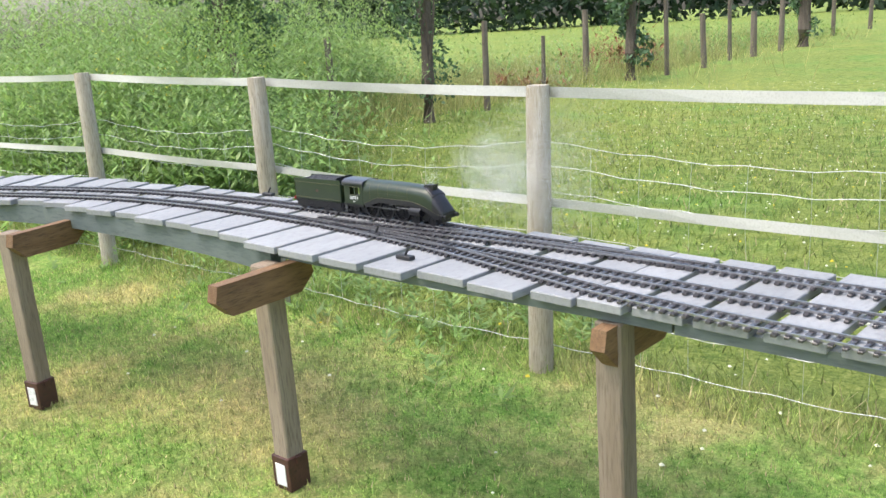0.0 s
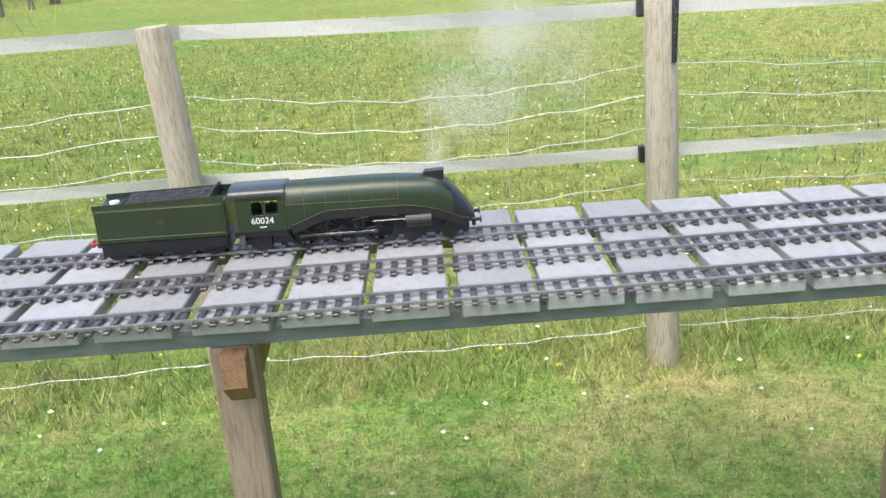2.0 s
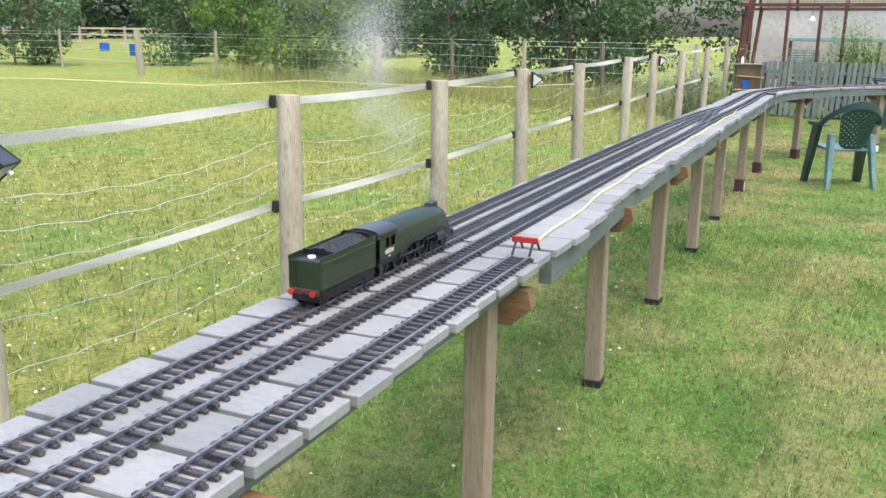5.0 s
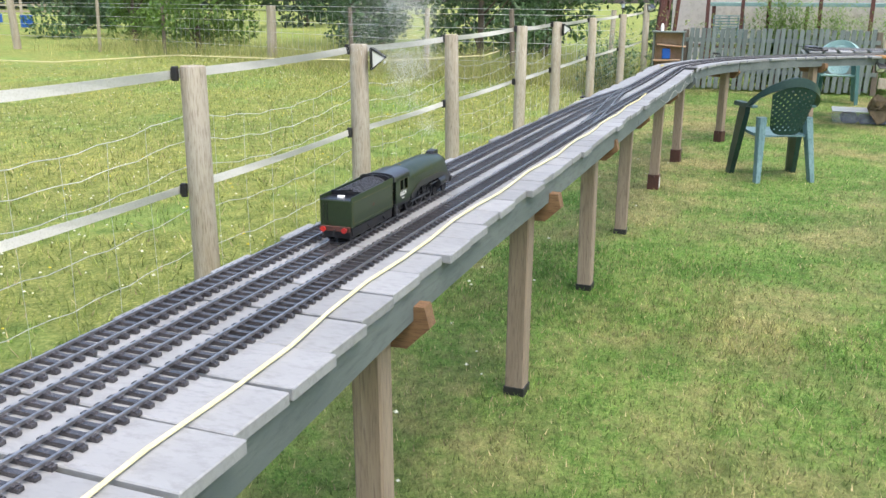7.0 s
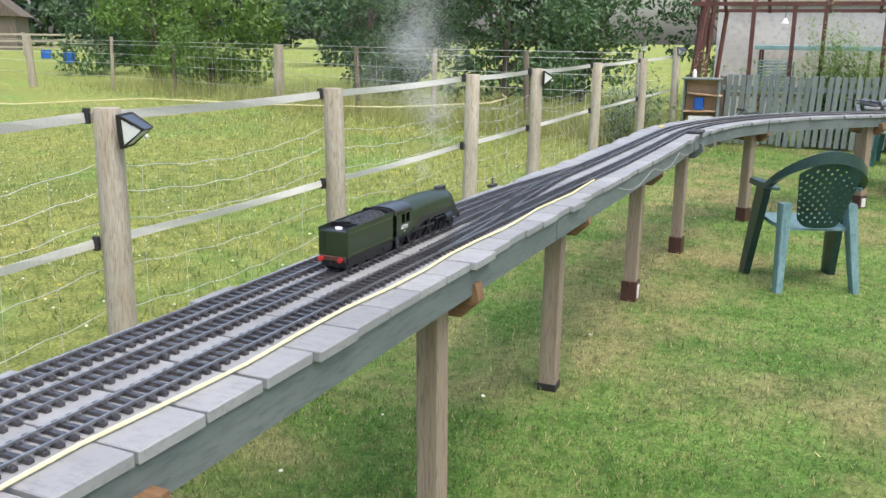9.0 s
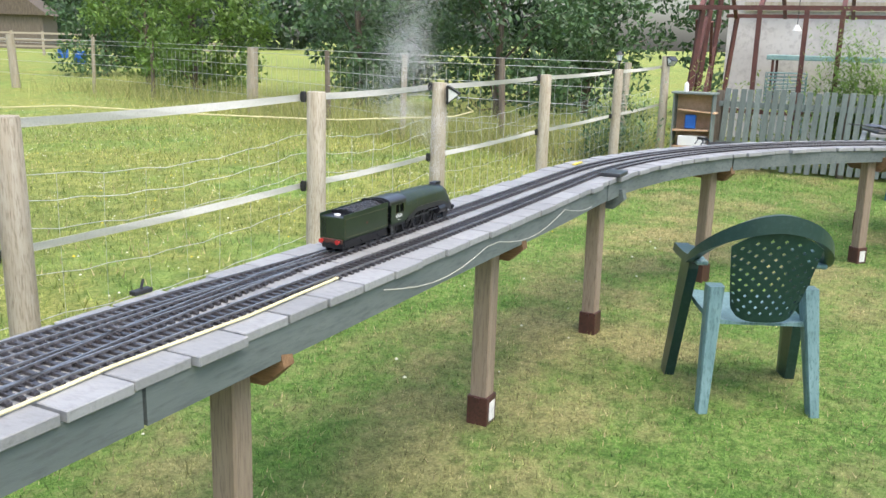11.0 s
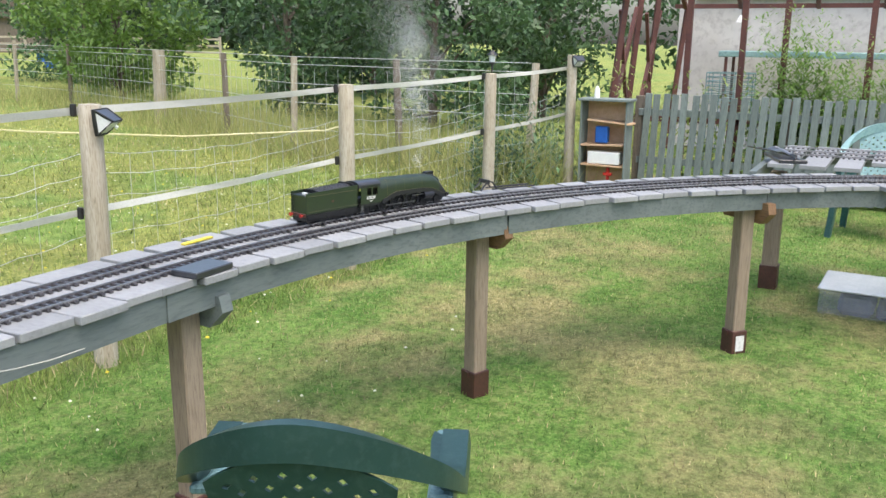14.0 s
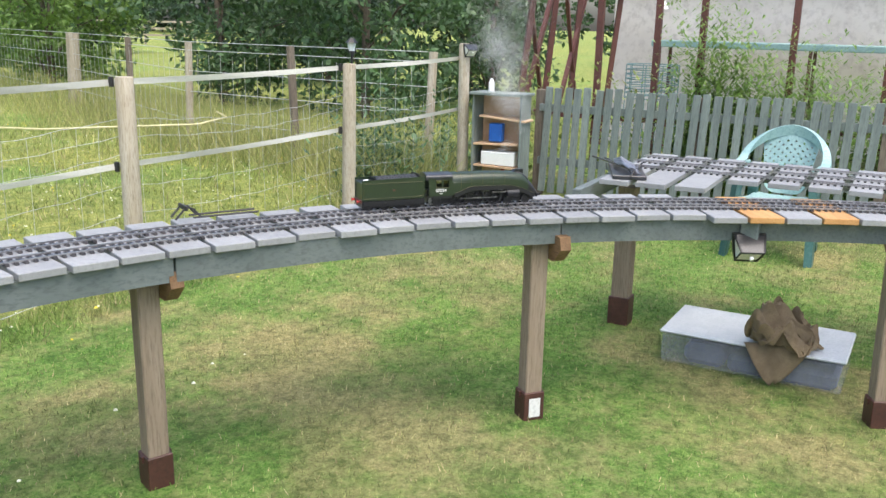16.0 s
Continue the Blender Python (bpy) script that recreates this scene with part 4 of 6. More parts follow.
        crest = part("crest", Shape().box(-0.004, 0.004, side * 0.0413, side * 0.0416, 0.066, 0.074).box(-0.009, 0.009, side * 0.0412, side * 0.0415, 0.0695, 0.0708), M_SOCKET, tend, "small dull red crest")
    part("tender_frame", Shape().cbox(-0.116, 0.120, -0.036, 0.036, 0.010, 0.0365, 0.002), M_LOCOBLACK, tend, "black tender frame")
    for side in (-1, 1):
        part("side_frame", Shape().prism([(-0.114, 0.035), (0.114, 0.035), (0.112, 0.018), (0.07, 0.018), (0.06, 0.026), (0.04, 0.018), (-0.02, 0.018), (-0.03, 0.026), (-0.05, 0.018), (-0.112, 0.018)], "y", side * 0.036, side * 0.039), M_LOCOBLACK, tend)
    part("front_bulkhead", Shape().prism([(-0.040, 0.036), (0.040, 0.036), (0.040, 0.116), (0.030, 0.121), (-0.030, 0.121), (-0.040, 0.116)], "x", 0.096, 0.099), M_LOCOBLACK, tend)
    part("rear_deck", Shape().box(-0.116, -0.062, -0.0385, 0.0385, 0.0995, 0.1005), M_LOCOBLACK, tend)
    part("filler", Shape().cyl((-0.09, 0, 0.1005), (-0.09, 0, 0.1045), 0.009, n=18), M_LABEL, tend, "pale filler lid")
    part("coal_plate", Shape().prism([(-0.038, 0.0995), (0.038, 0.0995), (0.038, 0.111), (-0.038, 0.111)], "x", -0.0635, -0.0615), M_LOCOBLACK, tend)
    coal, rg = Shape(), random.Random(2)
    nx, ny = 32, 14
    grid = [(-0.060 + 0.154 * i / nx, -0.037 + 0.074 * j / ny, 0.106 + 0.012 * math.sin(math.pi * j / ny) * (0.6 + 0.4 * i / nx) + rg.uniform(-0.0022, 0.0022)) for i in range(nx + 1) for j in range(ny + 1)]
    coal.add(grid, [(i * (ny + 1) + j, i * (ny + 1) + j + 1, (i + 1) * (ny + 1) + j + 1, (i + 1) * (ny + 1) + j) for i in range(nx) for j in range(ny)])
    tagged(part("coal", coal, M_COAL, tend, "heap of black coal"), kind="stuff")
    part("rear_beam", Shape().cbox(-0.123, -0.1165, -0.036, 0.036, 0.027, 0.039, 0.001), M_SOCKET, tend, "dull red rear buffer beam")
    for side in (-1, 1):
        part("buffer", Shape().cyl((-0.131, side * 0.027, 0.033), (-0.122, side * 0.027, 0.033), 0.0035, n=10).cyl((-0.134, side * 0.027, 0.033), (-0.131, side * 0.027, 0.033), 0.0065, n=14), M_RED, tend, "red buffer")
    part("coupling_hook", Shape().tube([(-0.121, 0, 0.031), (-0.130, 0, 0.030), (-0.131, 0, 0.020)], 0.0016, 5), M_LOCOBLACK, tend)
    part("rear_ladder", Shape().cyl((-0.1195, 0.022, 0.045), (-0.1195, 0.022, 0.098), 0.0008, n=5).cyl((-0.1195, 0.031, 0.045), (-0.1195, 0.031, 0.098), 0.0008, n=5), M_LOCOBLACK, tend)
    tw = wheel_shape(0.0200).mesh("tender_wheel", True)
    tw.materials.append(M_LOCOBLACK)
    for x in (-0.09, -0.032, 0.028, 0.086):
        for side in (-1, 1):
            part("tender_wheel", tw, None, tend, m=pose(x, side * 0.0245, 0.0200, 0, 0, 0 if side > 0 else 180))
    return loco, tend, drivers, rods


def build_steam():
    """Puffs of fine droplets, thick in the middle and thin at the rim."""
    puffs = []
    for k, (n, sx, sz) in enumerate(((4000, 0.020, 0.025), (22000, 0.036, 0.042), (60000, 0.05, 0.06), (80000, 0.066, 0.078), (64000, 0.09, 0.105), (44000, 0.12, 0.145))):
        rg = np.random.default_rng(20 + k)
        core = rg.normal(0, 1, (7, 3)) * (0.75 * sx, 0.6 * sx, 0.8 * sz)
        c = core[rg.integers(0, 7, n)] + rg.normal(0, 1, (n, 3)) * (0.55 * sx, 0.55 * sx, 0.5 * sz)
        a = rg.normal(0, 1, (n, 3))
        d = rg.normal(0, 1, (n, 3))
        a *= 0.00042 / np.linalg.norm(a, axis=1)[:, None]
        d *= 0.00042 / np.linalg.norm(d, axis=1)[:, None]
        tris = np.stack([c - a, c + a, c + d * 1.6], 1)
        puffs.append(soup("steam_puff", tris.reshape(-1, 3), 3, M_STEAM, "stuff", "thin white drifting puff of steam", "steam"))
    return puffs


# ---- chairs ----
def garden_chair(m, body, pale, label, legs=None):
    """A stacking plastic armchair that faces along x; the back leans away."""
    ob = thing("garden_chair", m, label, "chair", "plastic garden chairs")
    seat = Shape()
    n = 8
    rings = []
    for i in range(n + 1):
        u = i / n
        x = -0.20 + 0.42 * u
        z = 0.405 + 0.02 * u - 0.018 * math.sin(math.pi * u)
        w = 0.20 + 0.03 * u
        rings.append([(x, -w, z + 0.012), (x, -w * 0.5, z), (x, w * 0.5, z), (x, w, z + 0.012), (x, w, z - 0.012), (x, -w, z - 0.012)])
    part("seat", seat.rings(rings), pale, ob, "sun-bleached seat", smooth=True)
    # back with rows of holes
    back = Shape()
    nu, nv = 13, 15

    def at(u, v):
        z = 0.415 + (0.425 - 0.075 * u * u) * v + 0.05 * abs(u) ** 5 * (1 - v)
        w = 0.138 + 0.055 * v ** 0.8
        return (-0.195 - 0.10 * v - 0.03 * math.cos(u * math.pi / 2), w * u, z)
    for j in range(nv):
        for i in range(nu):
            u0, u1, v0, v1 = -1 + 2 * i / nu, -1 + 2 * (i + 1) / nu, j / nv, (j + 1) / nv
            um, vm = (u0 + u1) / 2, (v0 + v1) / 2
            c = [at(u0, v0), at(u1, v0), at(u1, v1), at(u0, v1)]
            if (i + j) % 2 == 0 and 0 < j < nv - 1:
                h = 0.72
                hole = [at(um - h / nu, vm), at(um, vm - h / 2.2 / nv * 1.0), at(um + h / nu, vm), at(um, vm + h / 2.2 / nv)]
                back.add(c + hole, [(0, 1, 5), (0, 5, 4), (1, 2, 6), (1, 6, 5), (2, 3, 7), (2, 7, 6), (3, 0, 4), (3, 4, 7)])
            else:
                back.add(c, [(0, 1, 2, 3)])
    bk = part("backrest", back.mesh("backrest", False, True), body, ob, "curved backrest pierced with rows of small holes")
    so = bk.modifiers.new("thickness", "SOLIDIFY")
    so.thickness, so.offset = 0.006, 0
    # band that makes the top rail and both arms
    band, rings = Shape(), []
    for i in range(33):
        u = -1 + i / 16
        a = u * 1.9
        x = -0.06 - 0.265 * math.cos(a) if abs(a) < math.pi / 2 else -0.06 + 0.26 * (abs(a) - math.pi / 2) / 0.33
        y = 0.285 * math.sin(a) if abs(a) < math.pi / 2 else math.copysign(0.285, a)
        z = 0.875 - 0.225 * (1 - math.cos(min(abs(a), math.pi / 2))) ** 0.9
        tilt = math.cos(min(abs(a), math.pi / 2))
        ux, uy = -math.cos(a) * (abs(a) < math.pi / 2), math.sin(a) if abs(a) < math.pi / 2 else math.copysign(1, a)
        h, d = 0.018 + 0.020 * tilt, 0.014 + 0.018 * (1 - tilt)
        rings.append([(x + ux * o, y + uy * o, z + q) for o, q in ((d, h), (d + 0.006, -h), (-d * 0.4, -h), (-d, h))])
    part("arm_band", band.rings(rings), body, ob, "wide curved top rail and arms", smooth=True)
    # legs: U-shaped tapering
    for side in (-1, 1):
        for front in (0, 1):
            leg = Shape()
            if front:
                top, foot, w = (0.12, side * 0.262, 0.66), (0.24, side * 0.30, 0.0), 0.11
            else:
                top, foot, w = (-0.17, side * 0.205, 0.56), (-0.27, side * 0.245, 0.0), 0.06
            rings = []
            for u in (0, 0.12, 0.3, 0.7, 1):
                x, y, z = [top[k] + (foot[k] - top[k]) * u for k in range(3)]
                ww = w * (1 - 0.45 * u) * (0.75 if u == 0 else 1)
                if front:
                    rings.append([(x - ww, y - side * 0.03, z), (x - ww, y + side * 0.016, z), (x + ww * 0.4, y + side * 0.018, z), (x + ww, y - side * 0.03, z), (x + ww * 0.7, y - side * 0.034, z), (x + ww * 0.3, y - side * 0.036, z)])
                else:
                    f = 0.036 - 0.012 * u
                    rings.append([(x - 0.026, y - f * 0.8, z), (x - 0.03, y + f * 0.8, z), (x - 0.012, y + f, z), (x + 0.05 - 0.02 * u, y + f, z), (x + 0.05 - 0.02 * u, y - f, z), (x - 0.012, y - f, z)])
            part("leg", leg.rings(rings), (legs or body) if front else (legs or pale), ob, "" if front or legs else "sun-bleached rear leg")
        part("arm_pad", Shape().cbox(-0.12, 0.22, side * 0.262 - 0.03, side * 0.262 + 0.026, 0.636, 0.658, 0.006), pale, ob, "sun-bleached arm end")
    return ob


# ---- end of the garden ----
def build_end():
    rg = random.Random(12)
    fence = thing("picket_fence", Matrix(), "grey-green painted picket fence, slightly leaning", "picket fence")
    me = Shape().cbox(-0.009, 0.009, -0.034, 0.034, 0.04, 1.03, 0.003).mesh("picket")
    me.materials.append(M_PICKET)
    y = 2.24
    while y > -0.62:
        part("picket", me, None, fence, m=pose(19.6 + rg.uniform(-0.004, 0.004), y, rg.uniform(-0.02, 0.015), 2.2 + rg.uniform(-1, 1), rg.uniform(-0.6, 0.6), 0))
        y -= 0.0965
    for z in (0.3, 0.8):
        part("rail", Shape().cbox(19.612, 19.65, -0.7, 2.3, z, z + 0.07, 0.004), M_PICKET, fence)
    for y in (2.3, 0.8, -0.68):
        part("post", Shape().cbox(19.63, 19.72, y - 0.045, y + 0.045, 0, 1.0, 0.005), M_OLDPOST, fence)
    low = thing("plank_fence", Matrix(), "pale weathered horizontal plank fence", "plank fence")
    for z in (0.12, 0.42, 0.72):
        part("plank", Shape().cbox(19.62, 19.65, -3.4, -0.74, z, z + 0.17, 0.004), M_WEATHERED, low)
    part("post", Shape().cbox(19.66, 19.75, -2.0, -1.91, 0, 1.0, 0.005), M_OLDPOST, low)
    # open-fronted shelf box
    ob = thing("shelf_box", pose(19.28, 2.54, 0), "open-fronted grey wooden shelf box against the fence post", "shelf box")
    part("back_board", Shape().box(0.10, 0.115, -0.23, 0.23, 0.0, 0.95), M_PLY, ob, "pale plywood back")
    for y in (-0.245, 0.229):
        part("side_board", Shape().cbox(-0.12, 0.115, y, y + 0.016, 0.0, 0.955, 0.002), M_PICKET, ob)
    part("roof_board", Shape().cbox(-0.15, 0.14, -0.27, 0.27, 0.956, 0.98, 0.003), M_PICKET, ob)
    for z, tilt in ((0.29, 1), (0.50, -2), (0.74, 4)):
        part("shelf", Shape().cbox(-0.11, 0.098, -0.228, 0.228, z, z + 0.018, 0.002, m=None), M_PLY, ob, m=pose(0, 0, 0.0, tilt, 0, 0))
    tagged(part("power_socket_box", Shape().cbox(19.20, 19.28, 2.50, 2.63, 0.528, 0.70, 0.01), M_BLUE), "blue plastic power socket box on a shelf", "socket box")
    tagged(part("white_tray", Shape().cbox(19.19, 19.33, 2.36, 2.70, 0.312, 0.44, 0.008), M_WHITE), "white plastic tray on a shelf", "tray")
    tagged(part("red_valve", Shape().cbox(19.19, 19.22, 2.46, 2.49, 0.0, 0.29, 0.005).cbox(19.18, 19.22, 2.43, 2.52, 0.20, 0.23, 0.004), M_RED), "small red valve standing in the shelf box", "valve")
    tagged(part("white_bottle", Shape().cyl((19.3, 2.66, 0.981), (19.3, 2.66, 1.06), 0.028, n=14).cyl((19.3, 2.66, 1.06), (19.3, 2.66, 1.10), 0.028, 0.011, n=14), M_WHITE), "small white bottle on the shelf box", "bottle")
    # greenhouse with a red-brown frame
    gh = thing("greenhouse", Matrix(), "old greenhouse with a red-brown frame and leaning struts", "greenhouse")

    def bar(name, p, q, r=0.03, mat=M_GHFRAME):
        sh = Shape()
        p, q = Vector(p), Vector(q)
        d = (q - p).normalized()
        s = d.cross(Vector((0, 0, 1)))
        s = s.normalized() if s.length > 0.05 else Vector((0, 1, 0))
        u = s.cross(d)
        sh.rings([[o + s * a * r + u * b * r for a, b in ((-1, -1), (1, -1), (1, 1), (-1, 1))] for o in (p, q)])
        part(name, sh, mat, gh)
    for y in (2.95, 2.03, 1.45, 1.02, 0.2, -0.6, -1.4, -2.2):
        bar("upright", (20.5, y, 0), (20.62 if y > 2.5 else 20.5, y - (0.16 if y > 2.5 else 0.0), 2.02))
    for y in (2.8, 2.03, 1.02, 0.2, -0.6, -1.4, -2.2):
        bar("rafter", (20.5, y, 2.03), (22.1, y, 2.95), 0.028)
        bar("rafter", (22.1, y, 2.95), (23.7, y, 2.03), 0.028)
    for x, z in ((20.5, 2.05), (22.1, 2.97), (23.7, 2.05), (20.5, 0.7)):
        bar("purlin", (x, 2.95, z), (x, -2.3, z), 0.03)
    for x in (21.3, 22.2, 23.7):
        bar("upright", (x, 2.95, 0), (x + 0.1, 2.8, 2.03 + (0.92 - abs(x - 22.1) * 0.57 if abs(x - 22.1) < 1.6 else 0)))
    for x in (20.55, 21.7):
        bar("brace", (x, 2.9, 0.5), (x + 0.75, 2.85, 1.95), 0.022)
        bar("brace", (x + 0.75, 2.9, 0.6), (x + 0.1, 2.86, 1.9), 0.020)
    wall = Shape()
    wall.box(24.2, 24.4, -3.5, 3.0, 0, 2.9)
    shed = thing("shed", Matrix(), "pale rendered outbuilding behind the greenhouse", "shed")
    part("wall", wall, M_RENDER, shed)
    part("eave_board", Shape().box(24.13, 24.2, -3.5, 2.75, 2.15, 2.3), M_WEATHERED, shed)
    part("roof", Shape().prism([(24.0, 2.88), (24.0, 2.94), (25.3, 3.2), (25.3, 3.14)], "y", -3.6, 3.1), M_PICKET, shed)
    bench = thing("staging_bench", Matrix(), "pale green slatted staging bench inside the greenhouse", "bench")
    part("top", Shape().cbox(23.2, 23.9, -1.6, 2.2, 1.36, 1.44, 0.01), M_PALE2, bench)
    for y in (-1.5, 0.3, 2.1):
        for x in (23.25, 23.85):
            part("leg", Shape().cbox(x - 0.02, x + 0.02, y - 0.02, y + 0.02, 0, 1.36, 0.003), M_GHFRAME, bench)
    bucket = thing("wire_basket", Matrix(), "green wire basket in the greenhouse", "basket")
    for k in range(8):
        part("hoop", Shape().tube([(21.4 + 0.28 * math.cos(a), 1.7 + 0.28 * math.sin(a), 0.85 + 0.05 * k) for a in [2 * math.pi * i / 20 for i in range(21)]], 0.006, 4), M_CHAIRPALE, bucket)
    for i in range(10):
        a = 2 * math.pi * i / 10
        part("stay", Shape().cyl((21.4 + 0.28 * math.cos(a), 1.7 + 0.28 * math.sin(a), 0.0), (21.4 + 0.28 * math.cos(a), 1.7 + 0.28 * math.sin(a), 1.2), 0.006, n=4), M_CHAIRPALE, bucket)
    lamp = thing("hanging_lamp", Matrix(), "white shaded lamp hanging on a wire in the greenhouse", "lamp")
    part("wire", Shape().tube([(21.3, 1.62, 2.5), (21.3, 1.62, 1.86)], 0.006, 5), M_BLACK, lamp)
    part("shade", Shape().cyl((21.3, 1.62, 1.78), (21.3, 1.62, 1.86), 0.06, 0.02, 14), M_WHITE, lamp)
    # box lying under the line, with a sack
    b = thing("storage_box", pose(15.98, -0.24, 0, 0, 0, -2), "long clear plastic storage box on the grass", "storage box")
    part("tub", Shape().cbox(-0.222, 0.222, -0.442, 0.372, 0.0, 0.155, 0.016), M_TUB, b, "cloudy clear tub")
    part("lid", Shape().cbox(-0.232, 0.232, -0.452, 0.382, 0.1555, 0.172, 0.007), M_GLASSY, b, "milky lid")
    part("folded_cloth", Shape().cbox(-0.205, 0.205, -0.42, 0.06, 0.01, 0.095, 0.02).cbox(-0.20, 0.20, 0.075, 0.27, 0.01, 0.115, 0.03), M_CONTENTS, b, "dark blue-grey cloth inside")
    sack, rings, nn = Shape(), [], 64
    for i in range(41):
        v = i / 40
        ring = []
        for k in range(nn):
            a = 2 * math.pi * k / nn
            r = (0.02 + 0.17 * math.sin(math.pi * min(1, v * 1.15)) ** 0.7) * (1 + 0.22 * math.sin(3 * a + 4 * v) + 0.12 * math.sin(7 * a - 6 * v) + 0.11 * math.sin(12 * a + 7 * v) + 0.05 * math.sin(19 * a - 15 * v))
            ring.append((-0.10 + r * 0.9 * math.cos(a), -0.05 - 0.30 * v + 0.5 * r * math.sin(a), 0.185 + max(0.0, 0.14 * math.sin(math.pi * v) * (0.5 + 0.5 * math.sin(a) + 0.25 * math.sin(5 * a + 9 * v) + 0.20 * math.sin(11 * a - 13 * v) + 0.12 * math.sin(17 * a + 21 * v)))))
        rings.append(ring)
    sk = thing("hessian_sack", pose(15.93, -0.22, 0), "crumpled brown hessian sack lying over the box", "sack")
    part("cloth", sack.rings(rings), M_SACK, sk, smooth=True)
    flap = Shape()
    rows = []
    for i in range(9):
        u = i / 8
        w = 0.13 * (1 - u) ** 0.8 + 0.012
        rows.append([(-0.21 - 0.045 * math.sin(u * 1.6) - 0.02 * math.sin(6 * t) * (1 - u), -0.17 + (t - 0.5) * 2 * w, 0.20 - 0.17 * u + 0.01 * math.sin(5 * t)) for t in [k / 10 for k in range(11)]])
    flap.rings(rows, close=False, cap=False)
    fl = part("flap", flap, M_SACK, sk, smooth=True)
    so = fl.modifiers.new("thickness", "SOLIDIFY")
    so.thickness = 0.006
    # yard deck beside the curve
    yard = thing("yard_deck", Matrix(), "grey slatted side deck carrying storage tracks", "railway deck")
    z = DECK + 0.012
    part("side_beam", Shape().cbox(15.55, 16.80, 0.52, 0.56, z - 0.11, z - 0.03, 0.003), M_FASCIA, yard)
    part("side_beam", Shape().cbox(16.76, 16.80, -2.6, 0.515, z - 0.11, z - 0.03, 0.003), M_FASCIA, yard)
    me = Shape().cbox(-0.53, 0.53, -0.07, 0.07, -0.024, 0, 0.002).mesh("slat")
    me.materials.append(M_DECK)
    me2 = Shape().cbox(-0.36, 0.36, -0.07, 0.07, -0.024, 0, 0.002).mesh("slat")
    me2.materials.append(M_DECK)
    for k in range(17):
        y = 0.42 - 0.18 * k
        if k < 3:
            part("slat", me, None, yard, m=pose(16.25 + 0.01 * k, y, z, 0, 0, rg.uniform(-1, 1)))
        else:
            part("slat", me2, None, yard, m=pose(16.43, y, z, 0, 0, rg.uniform(-1, 1)))
    def yard_line(x0, x1, y0, y1):
        return lambda s: (x0 + (x1 - x0) * s, y0 + (y1 - y0) * s, math.atan2(y1 - y0, x1 - x0))
    for i, (x0, x1, y0, y1) in enumerate(((16.19, 16.40, 0.5, -2.3), (16.39, 16.62, 0.5, -2.3), (16.60, 16.85, 0.5, -2.3))):
        ob = thing("storage_track", Matrix(), "short model railway storage track", "model railway track", "tracks on the side deck")
        for side in (-0.0235, 0.0235):
            part("rail", Shape().box(x0 + side - 0.0026, x0 + side + 0.0026, y1, y0, z + 0.0065, z + 0.012), M_RAIL, ob)
        sh = Shape()
        y = y1 + 0.01
        while y < y0:
            sh.box(x0 - 0.038, x0 + 0.038, y - 0.0055, y + 0.0055, z + 0.0003, z + 0.0065)
            y += 0.03
        tagged(part("sleeper_bed", sh, M_SLEEPER, ob), kind="stuff")
    stack = thing("point_lever_frame", pose(15.95, 0.42, z + 0.0005, 0, 0, 20), "dark metal point lever and bracket pile on the side deck", "lever frame")
    part("plate", Shape().cbox(-0.20, 0.20, -0.08, 0.08, 0, 0.02, 0.003), M_ROOF, stack)
    for k in range(5):
        part("loose_rail", Shape().cbox(-0.24, 0.22, -0.004, 0.004, 0, 0.008, 0.001), M_SLEEPER, stack, m=pose(0.02 * k, -0.05 + 0.03 * k, 0.021 + 0.004 * k, 0, 0, -12 + 9 * k))
    for k in range(4):
        part("lever", Shape().tube([(-0.15 + 0.09 * k, -0.05, 0.02), (-0.05 + 0.07 * k, 0.02, 0.055), (0.05 + 0.05 * k, 0.05, 0.04)], 0.007, 6), M_RAIL, stack)
    for x, y in ((16.25, 0.48), (16.7, -1.5)):
        ob = thing("trestle_post", pose(x, y, 0), "square brown timber post with a dark socket", "post", "posts under the railway deck")
        part("post", Shape().cbox(-0.047, 0.047, -0.047, 0.047, 0.03, 0.765, 0.005), M_TIMBER, ob)
        part("socket", Shape().cbox(-0.056, 0.056, -0.056, 0.056, 0.0, 0.16, 0.003), M_SOCKET, ob, "brown metal post socket")
    solar_lamp(pose(15.30, -0.275, 0.735, 8, 0, -66))
    tagged(part("lamp_bracket", Shape().cbox(15.285, 15.345, -0.31, -0.24, 0.70, 0.842, 0.003), M_FASCIA), "grey bracket under the deck holding a lamp", "bracket")


def mat_simple(name, colour, rough, alpha_glass=False):
    mt = bpy.data.materials.new(name)
    mt.use_nodes = True
    bs = mt.node_tree.nodes["Principled BSDF"]
    bs.inputs["Base Color"].default_value = (*colour, 1)
    bs.inputs["Roughness"].default_value = rough
    if alpha_glass:
        bs.inputs["Alpha"].default_value = 0.17
    return mt


M_TEAL = surface("dull_teal_plastic", [(0.025, 0.085, 0.08), (0.04, 0.115, 0.11), (0.06, 0.14, 0.135)], 0.4, scale=5, bump=0.1)
M_TUB = mat_simple("cloudy_clear_plastic", (0.80, 0.84, 0.88), 0.2, True)
M_CONTENTS = surface("dark_blue_grey_cloth", [(0.03, 0.04, 0.07), (0.06, 0.075, 0.12), (0.1, 0.11, 0.13)], 0.9, scale=9, bump=0.4)


